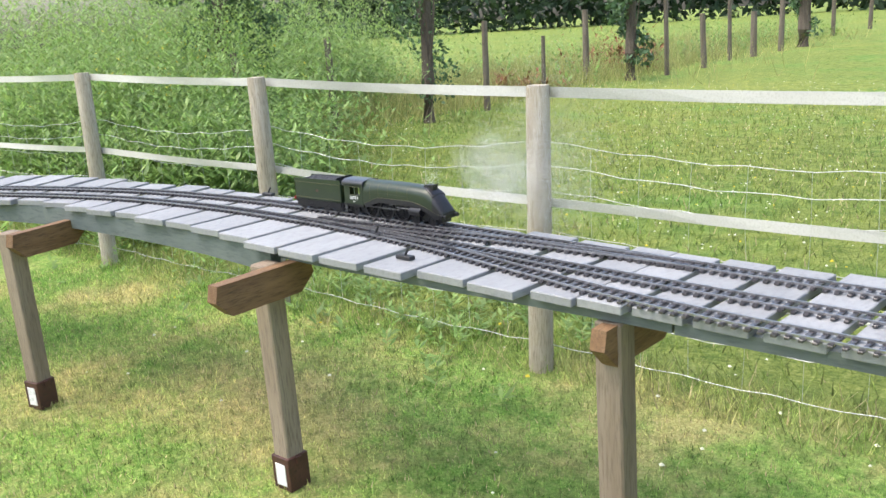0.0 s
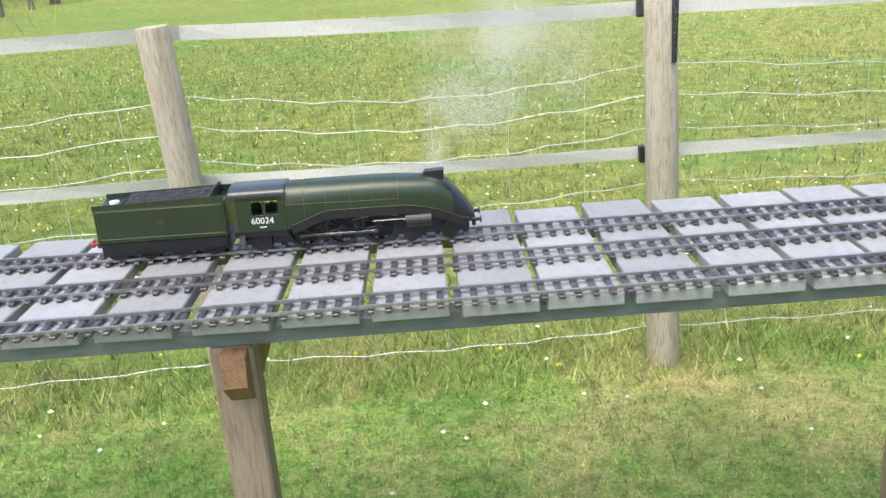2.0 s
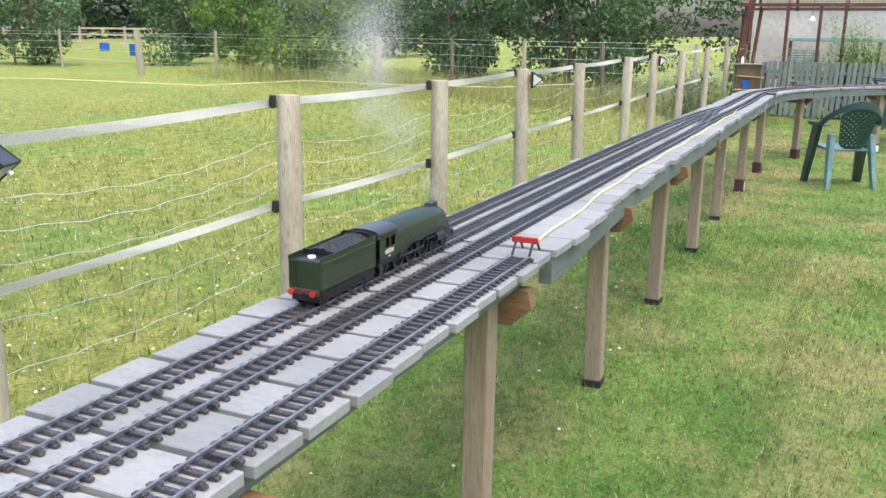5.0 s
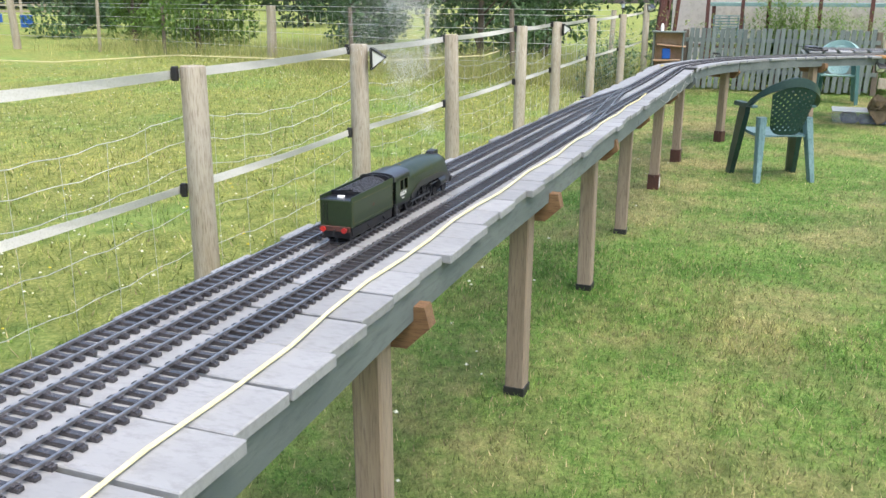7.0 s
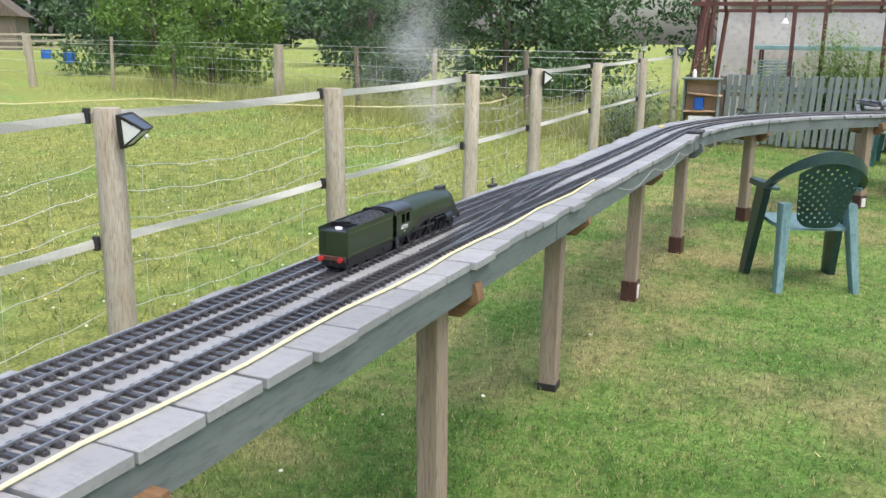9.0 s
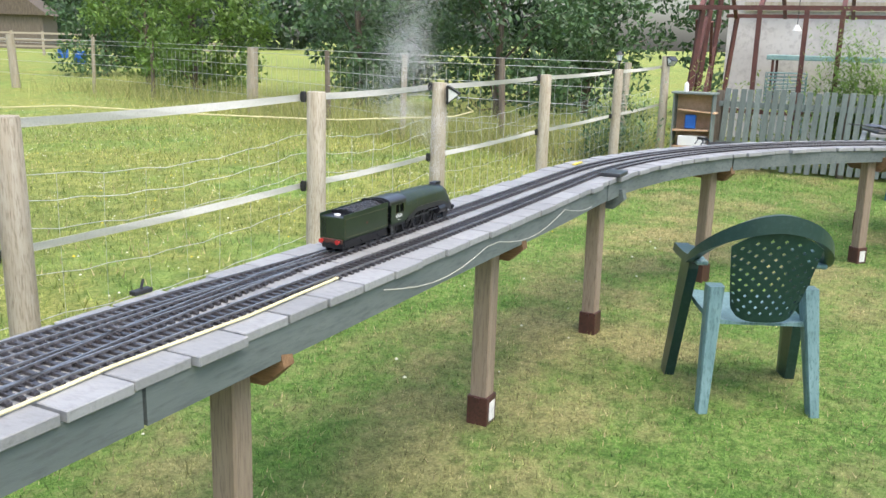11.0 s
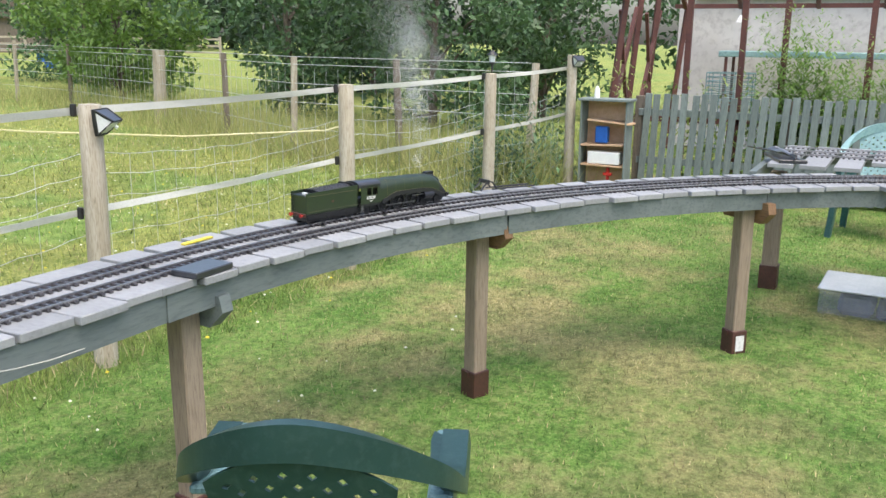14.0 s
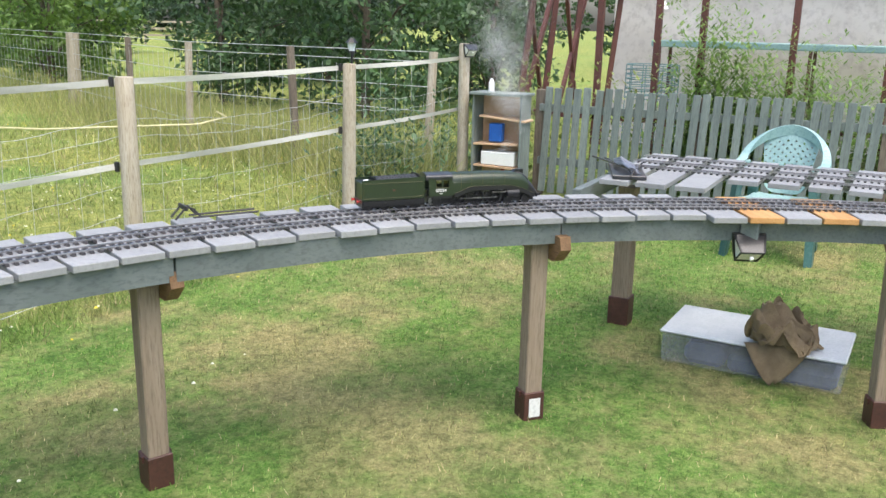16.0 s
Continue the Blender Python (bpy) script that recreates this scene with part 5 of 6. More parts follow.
# ---- plants ----
def leaves(centres, radii, count, size, seed, flat=0.7):
    """Loose four-cornered leaves in clumps."""
    rg = np.random.default_rng(seed)
    centres, radii = np.asarray(centres, float), np.asarray(radii, float)
    weight = radii**2 / np.sum(radii**2)
    k = rg.choice(len(centres), count, p=weight)
    d = rg.normal(0, 1, (count, 3))
    d /= np.linalg.norm(d, axis=1)[:, None]
    r = radii[k] * rg.uniform(0.45, 1.12, count) ** 0.6
    c = centres[k] + d * r[:, None] * (1, 1, flat)
    a = rg.normal(0, 1, (count, 3))
    a /= np.linalg.norm(a, axis=1)[:, None]
    b = np.cross(a, rg.normal(0, 1, (count, 3)))
    b /= np.linalg.norm(b, axis=1)[:, None]
    s = rg.uniform(*size, count)[:, None]
    return np.stack([c - a * s, c + b * s * 0.45, c + a * s, c - b * s * 0.45], 1).reshape(-1, 3)


def leafy(name, parent, verts, material, label=""):
    ob = soup(name, verts, 4, material)
    ob.parent = parent
    if label:
        ob["label"] = label
    return ob


def tree(x, y, tall, spread, foot, leaf, seed, count, size, label, trunk=0.09, clumps=26, name="tree"):
    rg = random.Random(seed)
    ob = thing(name, pose(x, y, 0), label, "tree" if name == "tree" else "bush")
    sh = Shape()
    top = (rg.uniform(-0.2, 0.2), rg.uniform(-0.2, 0.2), tall * 0.8)
    sh.tube([(0, 0, -0.1), (top[0] * 0.3, top[1] * 0.2, tall * 0.3), (top[0] * 0.5, top[1] * 0.8, tall * 0.55), top], lambda u: trunk * (1 - 0.75 * u), 8)
    cs, rs = [], []
    for i in range(clumps):
        z = foot + (tall - foot) * (i + 0.5) / clumps
        f = math.sin(math.pi * min(1, 0.18 + 0.8 * (z - foot) / (tall - foot))) ** 0.7
        a, r = rg.uniform(0, 2 * math.pi), spread * f * rg.uniform(0.25, 0.85)
        cs.append((r * math.cos(a), r * math.sin(a), z))
        rs.append(spread * rg.uniform(0.24, 0.42))
        if i % 2 == 0:
            sh.tube([(0, 0, max(0.2, z - spread * 0.5)), (r * 0.5 * math.cos(a), r * 0.5 * math.sin(a), z - spread * 0.15), cs[-1]], lambda u: trunk * 0.35 * (1 - 0.8 * u), 5)
    part("trunk", sh, M_BARK, ob)
    leafy("crown", ob, leaves(cs, rs, count, size, seed), leaf)
    return ob


def weeds(name, label, spots, count, tall, wide, material, seed):
    """Upright stalks with narrow leaves."""
    rg = np.random.default_rng(seed)
    spots = np.asarray(spots, float)
    k = rg.integers(0, len(spots), count)
    base = spots[k][:, :2] + rg.normal(0, 1, (count, 2)) * spots[k][:, 2:3]
    h = spots[k][:, 3] * rg.uniform(*tall, count)
    out = []
    per = 12
    for j in range(per):
        u = rg.uniform(0.05, 1, count)
        c = np.column_stack([base, u * h])
        ang = rg.uniform(0, 2 * np.pi, count)
        ln = rg.uniform(*wide, count) * (1.15 - 0.6 * u)
        d = np.column_stack([np.cos(ang) * ln, np.sin(ang) * ln, ln * rg.uniform(0.0, 0.9, count)])
        s = np.column_stack([-np.sin(ang), np.cos(ang), np.zeros(count)]) * (ln * 0.16)[:, None]
        out.append(np.stack([c, c + d * 0.5 + s, c + d, c + d * 0.5 - s], 1))
    return soup(name, np.concatenate(out).reshape(-1, 3), 4, material, "stuff", label, "weeds")


def build_background():
    rg = random.Random(21)
    # dark and light trees behind the paddock fence
    for i, (x, y, h, sp, foot, lf, n, sz, lb) in enumerate((
            (25.5, 11.2, 4.6, 2.3, 0.35, M_LEAF, 9500, (0.05, 0.10), "broad apple tree with grey-green leaves"),
            (25.0, 7.6, 4.8, 2.2, 0.35, M_LEAF, 9500, (0.05, 0.10), "broad apple tree with grey-green leaves"),
            (28.5, 6.8, 5.2, 2.1, 0.5, M_LEAF, 7500, (0.05, 0.10), "apple tree with grey-green leaves"),
            (25.5, 16.0, 3.6, 2.0, 0.3, M_LEAFLIGHT, 7500, (0.05, 0.10), "light green bushy fruit tree"),
            (28.5, 20.5, 3.4, 1.8, 0.3, M_LEAFLIGHT, 5000, (0.06, 0.11), "light green bushy fruit tree"),
            (28.8, 31.0, 4.2, 2.4, 0.2, M_LEAF, 6500, (0.06, 0.12), "green orchard tree at the far field edge"),
            (33.0, 27.0, 4.4, 2.6, 0.3, M_LEAF, 6000, (0.07, 0.13), "green orchard tree beyond the far fence"),
            (29.5, 3.4, 5.0, 1.9, 0.4, M_LEAF, 5500, (0.06, 0.11), "green fruit tree behind the greenhouse"),
            (31.0, 8.5, 6.5, 2.6, 0.5, M_LEAFDARK, 7000, (0.08, 0.14), "tall dark green tree"),
            (32.5, 13.5, 6.5, 2.8, 0.5, M_LEAFDARK, 7000, (0.08, 0.14), "tall dark green tree"),
            (42.0, 34.0, 6.0, 3.4, 0.3, M_LEAFDARK, 5000, (0.10, 0.18), "dark green hedge tree"),
            (47.0, 24.0, 6.5, 3.6, 0.3, M_LEAFDARK, 5000, (0.10, 0.18), "dark green hedge tree"))):
        tree(x, y, h, sp, foot, lf, 40 + i, n, sz, lb)
    # hedge at the end of the field: dark band of trees
    hedge = thing("hedgerow", Matrix(), "dark distant hedgerow with trees", "hedge")
    cs, rs = [], []
    for k in range(170):
        a = radians(30 + 118 * k / 169)
        d = 112 + rg.uniform(-6, 10)
        cs.append((10 + d * math.cos(a), d * math.sin(a), rg.uniform(1.2, 4.5)))
        rs.append(rg.uniform(2.2, 4.2))
        cs.append((10 + d * math.cos(a), d * math.sin(a), rg.uniform(5.5, 9.5)))
        rs.append(rg.uniform(2.4, 4.2))
    leafy("leaf_mass", hedge, leaves(cs, rs, 40000, (0.35, 0.8), 77, 0.9), M_LEAFDARK)
    # straw-coloured and purple wild strip beyond the old posts
    weeds("tall_weeds", "tall green wild plants beyond the fence", [(-7.6, 4.9, 0.7, 1.5), (-9.2, 6.0, 0.9, 2.1), (-10.4, 7.0, 1.0, 2.5), (-12.0, 8.3, 1.2, 3.0), (-13.6, 10.0, 1.2, 3.2), (-15, 8, 1.6, 3.6), (-6.6, 4.3, 0.5, 1.0), (-8.6, 4.6, 0.7, 1.7), (-17, 11, 1.8, 4.2), (-10.4, 5.2, 1.0, 2.3), (-12.6, 11.6, 0.7, 2.0), (-13.0, 6.0, 1.2, 3.0), (-20, 13, 2.4, 5.0), (-17, 15, 1.8, 3.4)], 17000, (0.45, 1.0), (0.06, 0.15), M_WEED, 31)
    weeds("goldenrod", "yellow flowering wild plants beyond the fence", [(-8.4, 5.0, 0.6, 1.6), (-9.6, 6.4, 0.7, 2.1), (-11.5, 7.4, 0.9, 2.6)], 60, (0.75, 1.0), (0.05, 0.09), M_YELLOWPETAL, 39)
    weeds("low_weeds", "low green weeds under the fence wire", [(-5.2, 3.6, 0.4, 0.4), (-6.2, 3.6, 0.4, 0.6), (-3.4, 3.35, 0.35, 0.2), (-2.6, 3.3, 0.3, 0.18), (-4.6, 3.9, 0.5, 0.4), (-6.8, 3.4, 0.3, 0.5)], 380, (0.4, 1.0), (0.04, 0.09), M_WEED, 32)
    weeds("field_edge_weeds", "pale wild growth along the field edge", [(-11.6 - 0.12 * k, 15 + 1.9 * k, 0.7, 0.9) for k in range(14)] + [(-16 - 0.4 * k, 20 + 3 * k, 3.0, 1.3) for k in range(12)], 700, (0.4, 1.0), (0.10, 0.22), M_WEED, 33)
    weeds("rust_docks", "rust-red dock stems in the field edge", [(-11.6, 20.5, 0.6, 1.2), (-12.6, 23, 0.5, 1.0), (-10.6, 14.6, 0.4, 0.5)], 160, (0.4, 1.0), (0.12, 0.25), M_RUST, 34)
    rows = [(-9.2, 6.9, 1.3, 0.05), (-10.05, 9.2, 1.4, 0.06), (-9.45, 12.2, 1.5, 0.06), (-9.9, 14.6, 1.15, 0.045), (-10.9, 17.8, 1.6, 0.08), (-9.7, 19.4, 1.75, 0.06), (-9.75, 21.5, 1.35, 0.08), (-10.2, 24.1, 1.8, 0.06), (-10.1, 25.5, 1.3, 0.10), (-10.25, 28.0, 1.8, 0.09), (-12.2, 39.0, 2.2, 0.09), (-12.6, 45.5, 2.3, 0.1)]
    for x, y, h, r in rows:
        ob = part("old_post", Shape().cyl((x, y, -0.1), (x + rg.uniform(-0.08, 0.08), y + rg.uniform(-0.05, 0.05), h), r, r * 0.85, 9), M_OLDPOST)
        tagged(ob, "old dark grey timber post in the field", "post", "old posts across the field")
    # slim trees by the old posts
    for i, (x, y, h, r) in enumerate(((-9.3, 10.5, 4.6, 0.10), (-9.95, 18.1, 4.5, 0.13), (-10.35, 30.2, 6, 0.2))):
        ob = thing("slim_tree", pose(x, y, 0), "slim dark-trunked tree with sparse shoots", "tree")
        sh = Shape()
        sh.tube([(0, 0, -0.1), (0.03, 0, 0.6), (-0.02, 0.1, h * 0.4), (0.25, 0.0, h * 0.7), (0.35, 0, h)], lambda u: r * (1.25 - 0.7 * u), 9)
        for k in range(5):
            a = k * 1.3
            sh.tube([(0, 0, 0.5 + 0.3 * k), (0.2 * math.cos(a), 0.2 * math.sin(a), 1.4 + 0.3 * k), (0.32 * math.cos(a), 0.3 * math.sin(a), 2.4 + 0.3 * k)], lambda u: 0.02 * (1.2 - u), 5)
        part("trunk", sh, M_BARK, ob)
        leafy("side_growth", ob, leaves([(0.25 * math.cos(k), 0.25 * math.sin(k), 0.5 + 0.3 * k) for k in range(9)], [0.3] * 9, 900 if i < 2 else 500, (0.03, 0.06) if i == 0 else (0.06, 0.1), 60 + i), M_LEAF)
    tree(-11.6, 8.4, 4.6, 1.1, 0.25, M_LEAF, 71, 7000, (0.05, 0.10), "upright willow with dark stems and narrow leaves", 0.14, 30, "willow")
    # wire fence with a pale rope beyond the paddock
    spots = [(32.7, 64, 1.8), (31.6, 54, 1.8), (28.9, 46, 1.7), (28.4, 42, 1.7), (27.5, 38, 1.6), (26.0, 32.6, 1.5), (28.3, 31.5, 1.5), (27.2, 27.8, 1.4), (25.2, 22.2, 1.4), (25.0, 19.0, 1.4), (24.2, 16.2, 1.35), (22.6, 12.0, 1.3), (21.3, 9.3, 1.3), (20.2, 7.2, 1.3), (20.0, 5.4, 1.3), (19.8, 3.6, 1.3)]
    for i, (x, y, h) in enumerate(spots):
        r = 0.05 if i not in (5, 8, 11) else 0.12
        ob = part("wire_fence_post", Shape().cyl((x, y, -0.1), (x + rg.uniform(-0.06, 0.06), y + rg.uniform(-0.06, 0.06), h), r, r * 0.9, 9), M_WEATHERED if i % 2 or i == 8 else M_OLDPOST)
        tagged(ob, "grey timber post of the far wire fence", "fence post", "posts of the wire fence")
    net = thing("wire_fence", Matrix(), "slack wires of the far fence", "wire fence")
    order = [p for i, p in enumerate(spots) if i != 6]
    for z in (0.35, 0.7, 0.95, 1.2, 1.3):
        part("line_wire", Shape().tube([(x, y, z * min(1, h / 1.3)) for x, y, h in order], 0.004, 4), M_WIRE, net)
    sh = Shape()
    for (x0, y0, h0), (x1, y1, h1) in zip(order[-6:-1], order[-5:]):
        n = int(math.hypot(x1 - x0, y1 - y0) / 0.2)
        for k in range(n):
            u = k / n
            sh.tube([(x0 + (x1 - x0) * u, y0 + (y1 - y0) * u, 0.05), (x0 + (x1 - x0) * u, y0 + (y1 - y0) * u, 1.15)], 0.0025, 3)
    tagged(part("stay_wire_mesh", sh, M_WIRE, net), kind="stuff")
    rope = thing("slack_rope", Matrix(), "slack pale rope strung across the paddock", "rope")
    part("cord", Shape().tube([(12.6, 21, 0.55), (13.8, 18, 0.48), (14.8, 15, 0.5), (15.8, 12.2, 0.42), (16.4, 10.2, 0.55), (17.0, 8.4, 0.5), (17.7, 6.8, 0.48), (18.5, 5.5, 0.55), (18.7, 5.3, 0.62), (18.6, 5.35, 0.68)], 0.010, 6), M_ROPE, rope)
    def reeds(name, label, strips, tall, wide, material, seed):
        out = []
        for k, (x0, y0, x1, y1, half, n) in enumerate(strips):
            q = np.random.default_rng(seed + k)
            v = blades(n, (0, 1, -1, 1), tall, wide, None, seed + k).reshape(-1, 3, 3)
            root = v[:, :2].mean(1)
            u = root[:, 0:1]
            place = np.hstack([x0 + (x1 - x0) * u + half * q.normal(0, 0.8, u.shape), y0 + (y1 - y0) * u + half * q.normal(0, 0.8, u.shape)])
            v[:, :, :2] += (place - root[:, :2])[:, None, :]
            out.append(v.reshape(-1, 3))
        return soup(name, np.concatenate(out), 3, material, "stuff", label, "grass")

    reeds("long_dry_grass", "long dry seeding grass below the far fence", [(19.6, 3.6, 20.6, 7.4, 0.6, 4200), (20.6, 7.4, 23.2, 12.5, 0.9, 3600), (23.2, 12.5, 26.5, 20.0, 1.3, 3200), (18.2, 3.3, 19.8, 3.5, 0.3, 1300)], (0.12, 0.78), (0.003, 0.007), M_DRY, 135)
    reeds("verge_grass", "tall straw-coloured grass among the old posts", [(-11.0, 9.5, -12.5, 17.0, 1.2, 5000), (-12.5, 15.0, -16.0, 40.0, 2.6, 9000), (-10.2, 9.5, -11.3, 26.0, 0.45, 2500)], (0.15, 0.8), (0.005, 0.012), M_DRY, 155)
    weeds("climbing_weeds", "tall nettles beside the corner post", [(18.5, 3.35, 0.25, 1.25), (18.9, 3.5, 0.25, 1.2), (20.1, 3.4, 0.3, 0.9)], 260, (0.4, 1.0), (0.06, 0.13), M_LEAF, 36)
    # plants in the greenhouse
    weeds("greenhouse_plants", "bushy light green plants behind the pickets", [(20.2, 0.95, 0.16, 2.05), (20.25, 0.70, 0.18, 1.9), (20.25, 0.4, 0.2, 1.5), (20.2, 0.0, 0.2, 1.65), (20.3, -0.6, 0.25, 1.4), (20.9, -1.4, 0.3, 1.8)], 2000, (0.45, 1.0), (0.06, 0.13), M_WEED, 37)
    weeds("greenhouse_grass", "tall bleached seed-head grass behind the pickets", [(20.1, 2.7, 0.2, 1.5), (20.2, 2.0, 0.25, 1.3), (20.2, 1.5, 0.2, 1.2)], 110, (0.6, 1.0), (0.06, 0.16), M_MEADOW, 38)
    for x, y, z, col in ((40.0, 36.0, 0.6, M_BLUE), (46.0, 44.0, 0.5, M_BLUE)):
        tagged(part("water_drum", Shape().cyl((x, y, 0), (x, y, z), 0.3, n=16), col), "blue plastic water drum in the far field", "drum")
    barn = thing("far_shed", pose(64, 69, 0, 0, 0, 40), "dark brown-roofed wooden shed far across the field", "shed")
    part("wall", Shape().box(-3.6, 3.6, -2.1, 2.1, 0, 2.9), M_OLDPOST, barn)
    part("roof", Shape().prism([(-2.6, 2.8), (2.6, 2.8), (0.0, 4.9)], "x", -4.0, 4.0), M_BARK, barn, "brown pitched roof")
    for k in range(4):
        ob = thing("rail_fence", pose(50 - 6 * k, 46 + 13 * k, 0, 0, 0, 118), "grey timber rail fence far across the field", "rail fence", "far rail fences")
        for z in (0.5, 0.9, 1.3):
            part("rail", Shape().box(-9, 9, -0.03, 0.03, z, z + 0.12), M_WEATHERED, ob)
        for j in range(7):
            part("post", Shape().box(-9 + 3 * j - 0.07, -9 + 3 * j + 0.07, -0.06, 0.06, 0, 1.5), M_WEATHERED, ob)


M_DRY = surface("long_dry_grass", [(0.24, 0.31, 0.09), (0.42, 0.40, 0.15), (0.58, 0.50, 0.25)], 0.6, scale=0.9, fine=3, bump=0, vary=0.4, island=True, through_light=0.45)
M_RUST = surface("rust_red_seed", [(0.2, 0.07, 0.03), (0.28, 0.1, 0.05), (0.15, 0.08, 0.04)], 0.8, bump=0, island=True)


def build_clutter():
    rope = thing("edge_cord", Matrix(), "pale yellow cord laid along the deck edge", "cord")
    rg = random.Random(8)
    part("cord", Shape().tube([(4.4 + 0.2 * k, along(FRONT, 4.4 + 0.2 * k) + 0.075 + 0.008 * math.sin(k * 1.7), DECK + 0.005) for k in range(28)], 0.004, 6), M_ROPE, rope)
    cable = thing("hanging_cable", Matrix(), "thin white cable looped along the deck side", "cable")
    part("cord", Shape().tube([(9.9 + 0.1 * k, along(FRONT, 9.9 + 0.1 * k) - 0.006, DECK - 0.04 - 0.05 * abs(math.sin(k * 0.42))) for k in range(20)], 0.0016, 5), M_TAPE, cable)
    buffer_stop(4.24, bent(4.24, along(SECOND, 4.24) + along(SIDING, 4.24))[1], M_RED, "red-topped black buffer stop at the siding end")
    buffer_stop(4.45, bent(4.45, along(BACKROAD, 4.45))[1], M_BLACK, "black buffer stop at the back siding end")
    x, y, a = bent(14.04, 0.13)
    buffer_stop(x, y, M_BLACK, "black triangular buffer stop on the outer edge of the bend", math.degrees(a))
    spur = thing("spur_rail", Matrix(), "short dark spur rails behind the buffer stop", "rail")
    for off in (0.105, 0.155):
        part("rail", Shape().tube([bent(14.06 + 0.06 * k, off)[:2] + (DECK + 0.014,) for k in range(5)], 0.004, 5), M_BLACK, spur)
    tagged(part("black_lid", Shape().cbox(12.19, 12.35, 1.57, 1.67, DECK + 0.0005, DECK + 0.02, 0.003), M_ROOF), "flat black lid lying on the deck edge", "lid")
    tagged(part("yellow_strip", Shape().cbox(12.50, 12.64, 1.905, 1.925, DECK + 0.0005, DECK + 0.008, 0.002), M_YELLOW), "yellow strip beside the outer rail", "strip")
    for s, off in ((-1.9, -0.20), (-1.6, -0.36), (9.42, 0.17), (-2.85, 0.12)):
        x, y, a = bent(s, off)
        ob = thing("point_motor", Matrix.Translation((x, y, DECK + 0.0005)) @ Euler((0, 0, a)).to_matrix().to_4x4(), "small black point lever beside the track", "point lever", "point levers")
        part("base", Shape().cbox(-0.03, 0.03, -0.012, 0.012, 0, 0.012, 0.002), M_BLACK, ob)
        part("lever", Shape().cyl((0, 0, 0.012), (0.012, 0.004, 0.035), 0.004, n=6), M_BLACK, ob)


def build_lantern():
    ob = thing("garden_lantern", pose(17.56, 3.07, 0), "black solar garden lantern on a thin stake", "lantern")
    part("stake", Shape().cyl((0, 0, 0), (0, 0, 1.36), 0.008, n=8), M_BLACK, ob)
    part("bracket", Shape().tube([(0, 0, 1.30), (0.05, 0, 1.38), (0.06, 0, 1.34)], 0.006, 6), M_BLACK, ob)
    part("glass", Shape().cyl((0.0, 0, 1.36), (0.0, 0, 1.42), 0.022, 0.034, 6), M_GLASSY, ob, "pale lantern glass")
    part("cap", Shape().cyl((0.0, 0, 1.42), (0.0, 0, 1.46), 0.05, 0.012, 6), M_BLACK, ob)
    part("base", Shape().cyl((0.0, 0, 1.345), (0.0, 0, 1.36), 0.026, n=6), M_BLACK, ob)


# ---- all of it ----
SIZE = 1.09
build_ground()
build_posts()
build_fence()
LOCO, TENDER, DRIVERS, RODS = build_locomotive()
LOCO.scale = TENDER.scale = (SIZE, SIZE, SIZE)
PUFFS = build_steam()
garden_chair(pose(11.80, 0.85, 0, 0, 0, 24) @ Matrix.Scale(0.96, 4), M_CHAIR, M_CHAIRPALE, "dark green plastic garden armchair with bleached seat and legs")
garden_chair(pose(18.36, -0.04, 0, 0, 0, 176), M_PALE2, M_PALE2, "pale blue-green plastic garden armchair with darker legs by the picket fence", M_TEAL)
build_end()
build_clutter()
build_lantern()
build_background()
build_grass()
build_tracks()
build_deck()

# ---- moving things ----
TRAVEL = [(0.0, -2.12), (0.5, -1.475), (1.0, -0.83), (1.5, -0.205), (2.0, 0.42), (2.5, 1.035), (3.0, 1.645), (3.5, 2.255), (4.0, 2.825), (4.5, 3.36), (5.0, 3.89), (7.5, 6.56), (8.0, 7.13), (10.5, 9.86), (11.0, 10.40), (12.5, 11.96), (14.5, 13.76), (16.0, 15.03)]


def train_at(t, back):
    """Pose on the rails at t, of what runs back metres behind the train's middle."""
    s = along(TRAVEL, t) + back
    x, y, a = bent(s, 0.0)
    return Matrix.Translation((x, y, RAIL)) @ Euler((0, 0, a)).to_matrix().to_4x4()


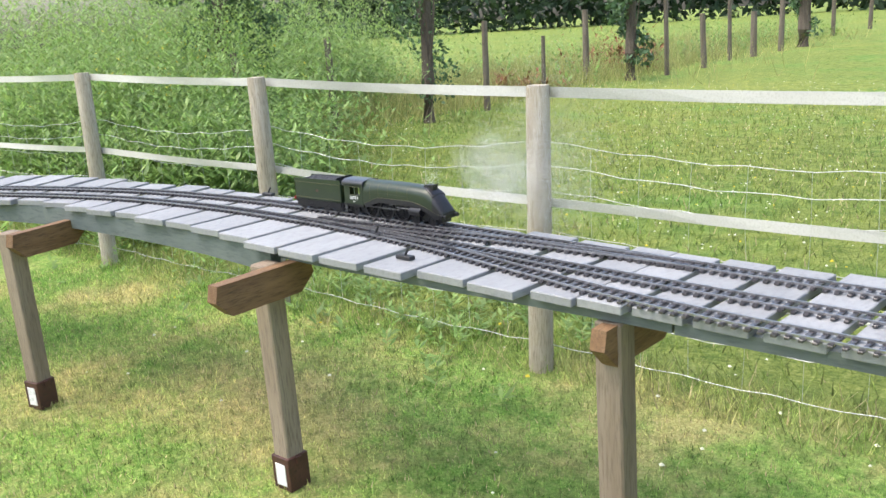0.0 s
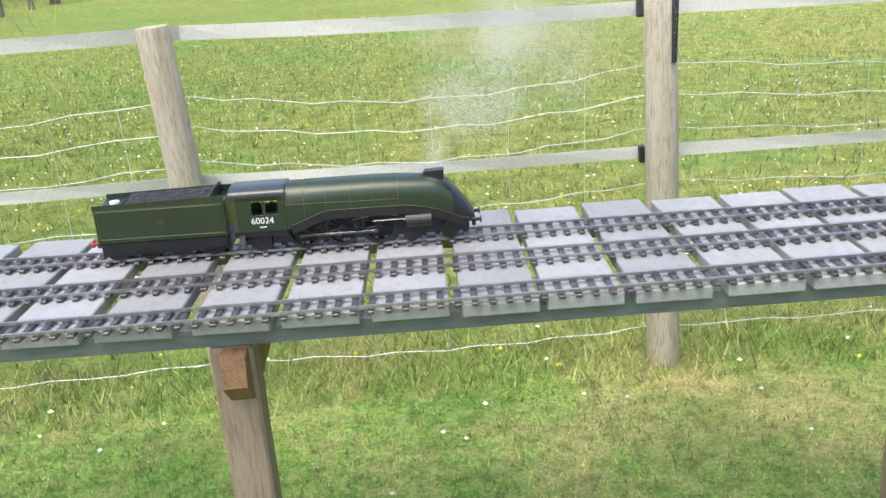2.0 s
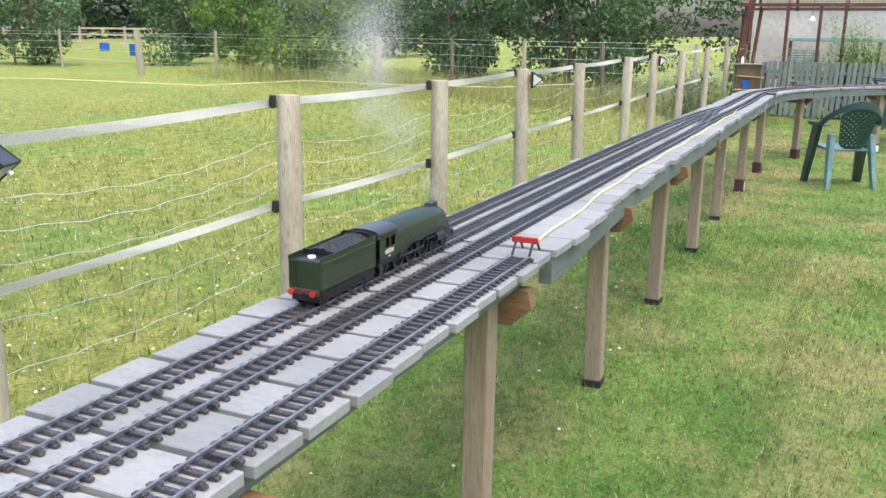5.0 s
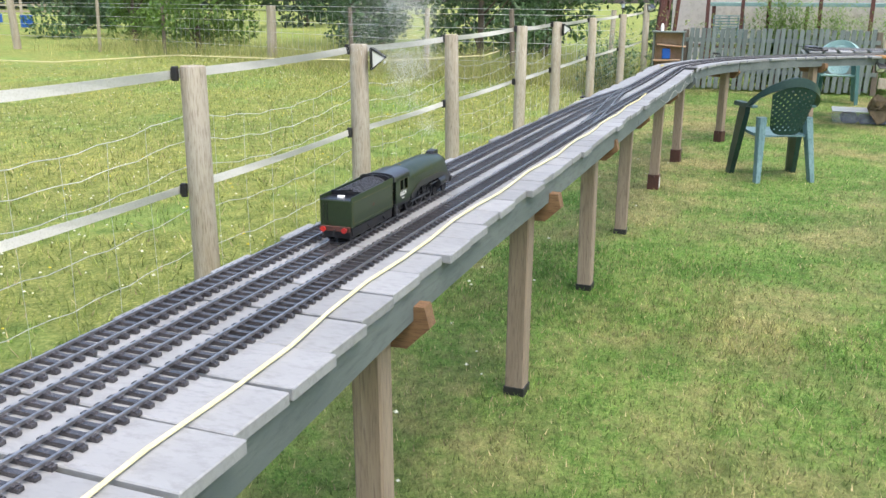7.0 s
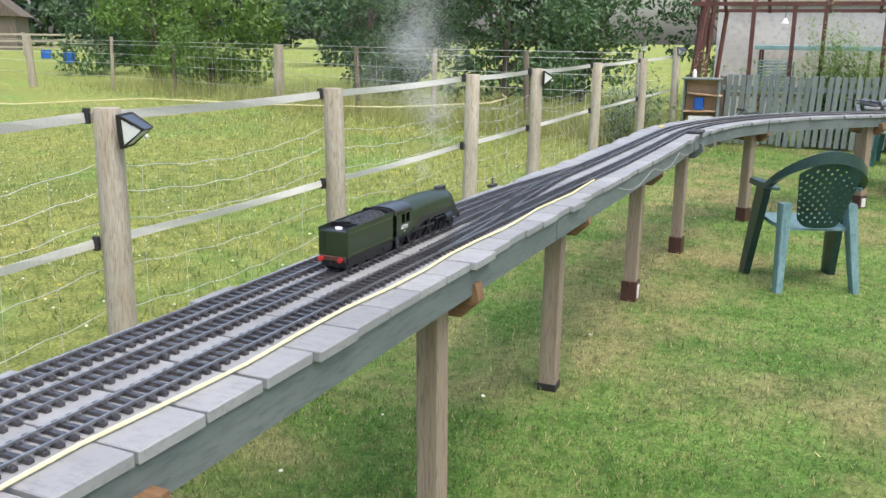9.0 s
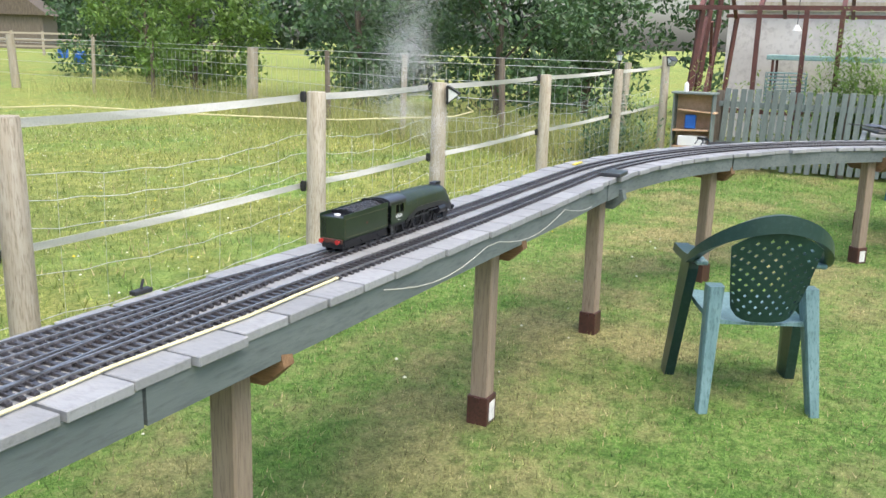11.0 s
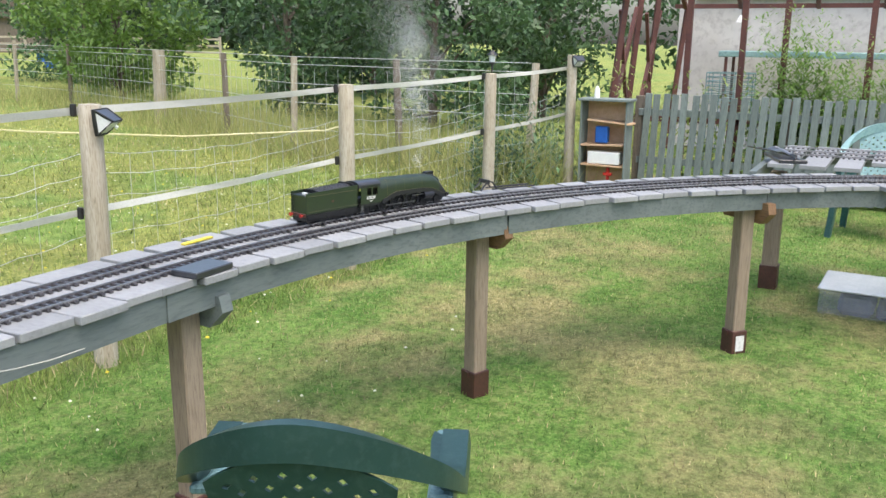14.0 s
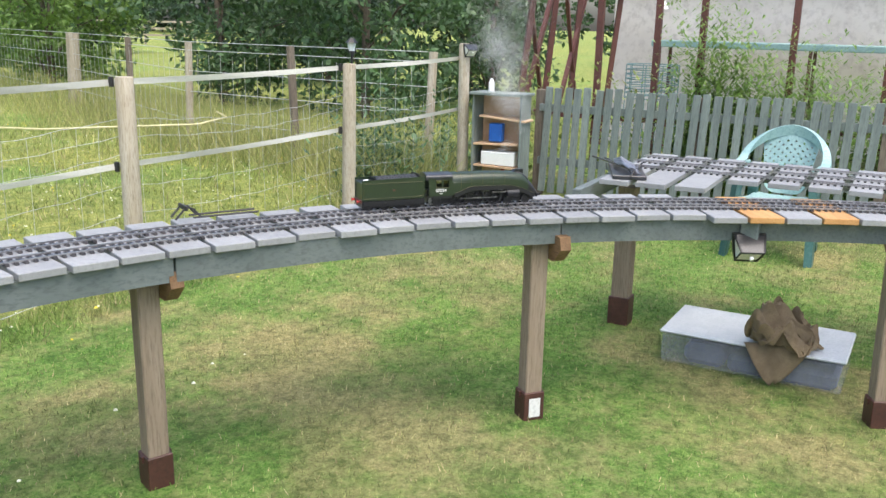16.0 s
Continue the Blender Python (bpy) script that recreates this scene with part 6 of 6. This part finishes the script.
def motions():
    times = [0.25 * i for i in range(65)]
    # each vehicle sits on two points of the curve
    def seat(t, front, rear):
        f, r = train_at(t, front).translation, train_at(t, rear).translation
        a = math.atan2(f.y - r.y, f.x - r.x)
        mid = r + (f - r) * ((0 - rear) / (front - rear))
        return Matrix.Translation(mid) @ Euler((0, 0, a)).to_matrix().to_4x4()
    walk(LOCO, [(t, seat(t, 0.25 * SIZE, -0.05 * SIZE)) for t in times])

    def seat_tender(t):
        f, r = train_at(t, -0.14 * SIZE).translation, train_at(t, -0.31 * SIZE).translation
        a = math.atan2(f.y - r.y, f.x - r.x)
        return Matrix.Translation((f + r) / 2) @ Euler((0, 0, a)).to_matrix().to_4x4()
    walk(TENDER, [(t, seat_tender(t)) for t in times])
    # wheels and rods turn with the way covered
    s0 = along(TRAVEL, 0.0)
    ticks = [i / 15 for i in range(241)]
    for w, x, side in DRIVERS:
        flip = 0 if side > 0 else 180
        sign = 1 if side > 0 else -1
        walk(w, [(t, pose(x, side * 0.0245, 0.0315, 0, sign * math.degrees((along(TRAVEL, t) - s0) / (0.0315 * SIZE)) % 360, 0) @ pose(0, 0, 0, 0, 0, flip)) if side > 0 else
                 (t, pose(x, side * 0.0245, 0.0315, 0, 0, 180) @ pose(0, 0, 0, 0, -math.degrees((along(TRAVEL, t) - s0) / (0.0315 * SIZE)) % 360, 0)) for t in [i / 30 for i in range(481)]])
    for rod, side in RODS:
        walk(rod, [(t, pose(0.098 + 0.010 * math.sin((along(TRAVEL, t) - s0) / (0.0315 * SIZE) + side), side * 0.0335, 0.0315 + 0.010 * math.cos((along(TRAVEL, t) - s0) / (0.0315 * SIZE) + side))) for t in [i / 30 for i in range(481)]])
    # steam: each puff rides over the chimney and drifts off slowly
    drift = [(0.0, 0.40, 0.05), (0.5, 0.24, 0.07), (1.0, 0.48, 0.10), (1.5, 0.40, 0.24), (2.0, 0.28, 0.27), (2.5, 0.08, 0.18), (3.0, 0.0, 0.25), (3.5, -0.18, 0.30), (4.0, -0.14, 0.33), (4.5, 0.0, 0.46), (5.0, -0.30, 0.55), (7.5, 0.0, 0.58), (10.5, 0.0, 0.50), (12.5, -0.08, 0.66), (14.5, 0.10, 0.58), (16.0, 0.2, 0.58)]
    for k, puff in enumerate(PUFFS):
        rows = []
        for t in times:
            top = train_at(t, 0.26)
            u = (k + 0.4) / 4.0
            dx = along([(a, b) for a, b, c in drift], t) * u
            dz = 0.155 + along([(a, c) for a, b, c in drift], t) * u
            p = top.translation + Vector((dx + 0.03 * math.sin(1.3 * t + k), 0.10 * u + 0.03 * math.sin(0.9 * t + 2 * k), dz + 0.015 * math.sin(2.1 * t + k)))
            rows.append((t, Matrix.Translation(p) @ Euler((0, 0, 0.25 * t + k)).to_matrix().to_4x4()))
        walk(puff, rows)


motions()
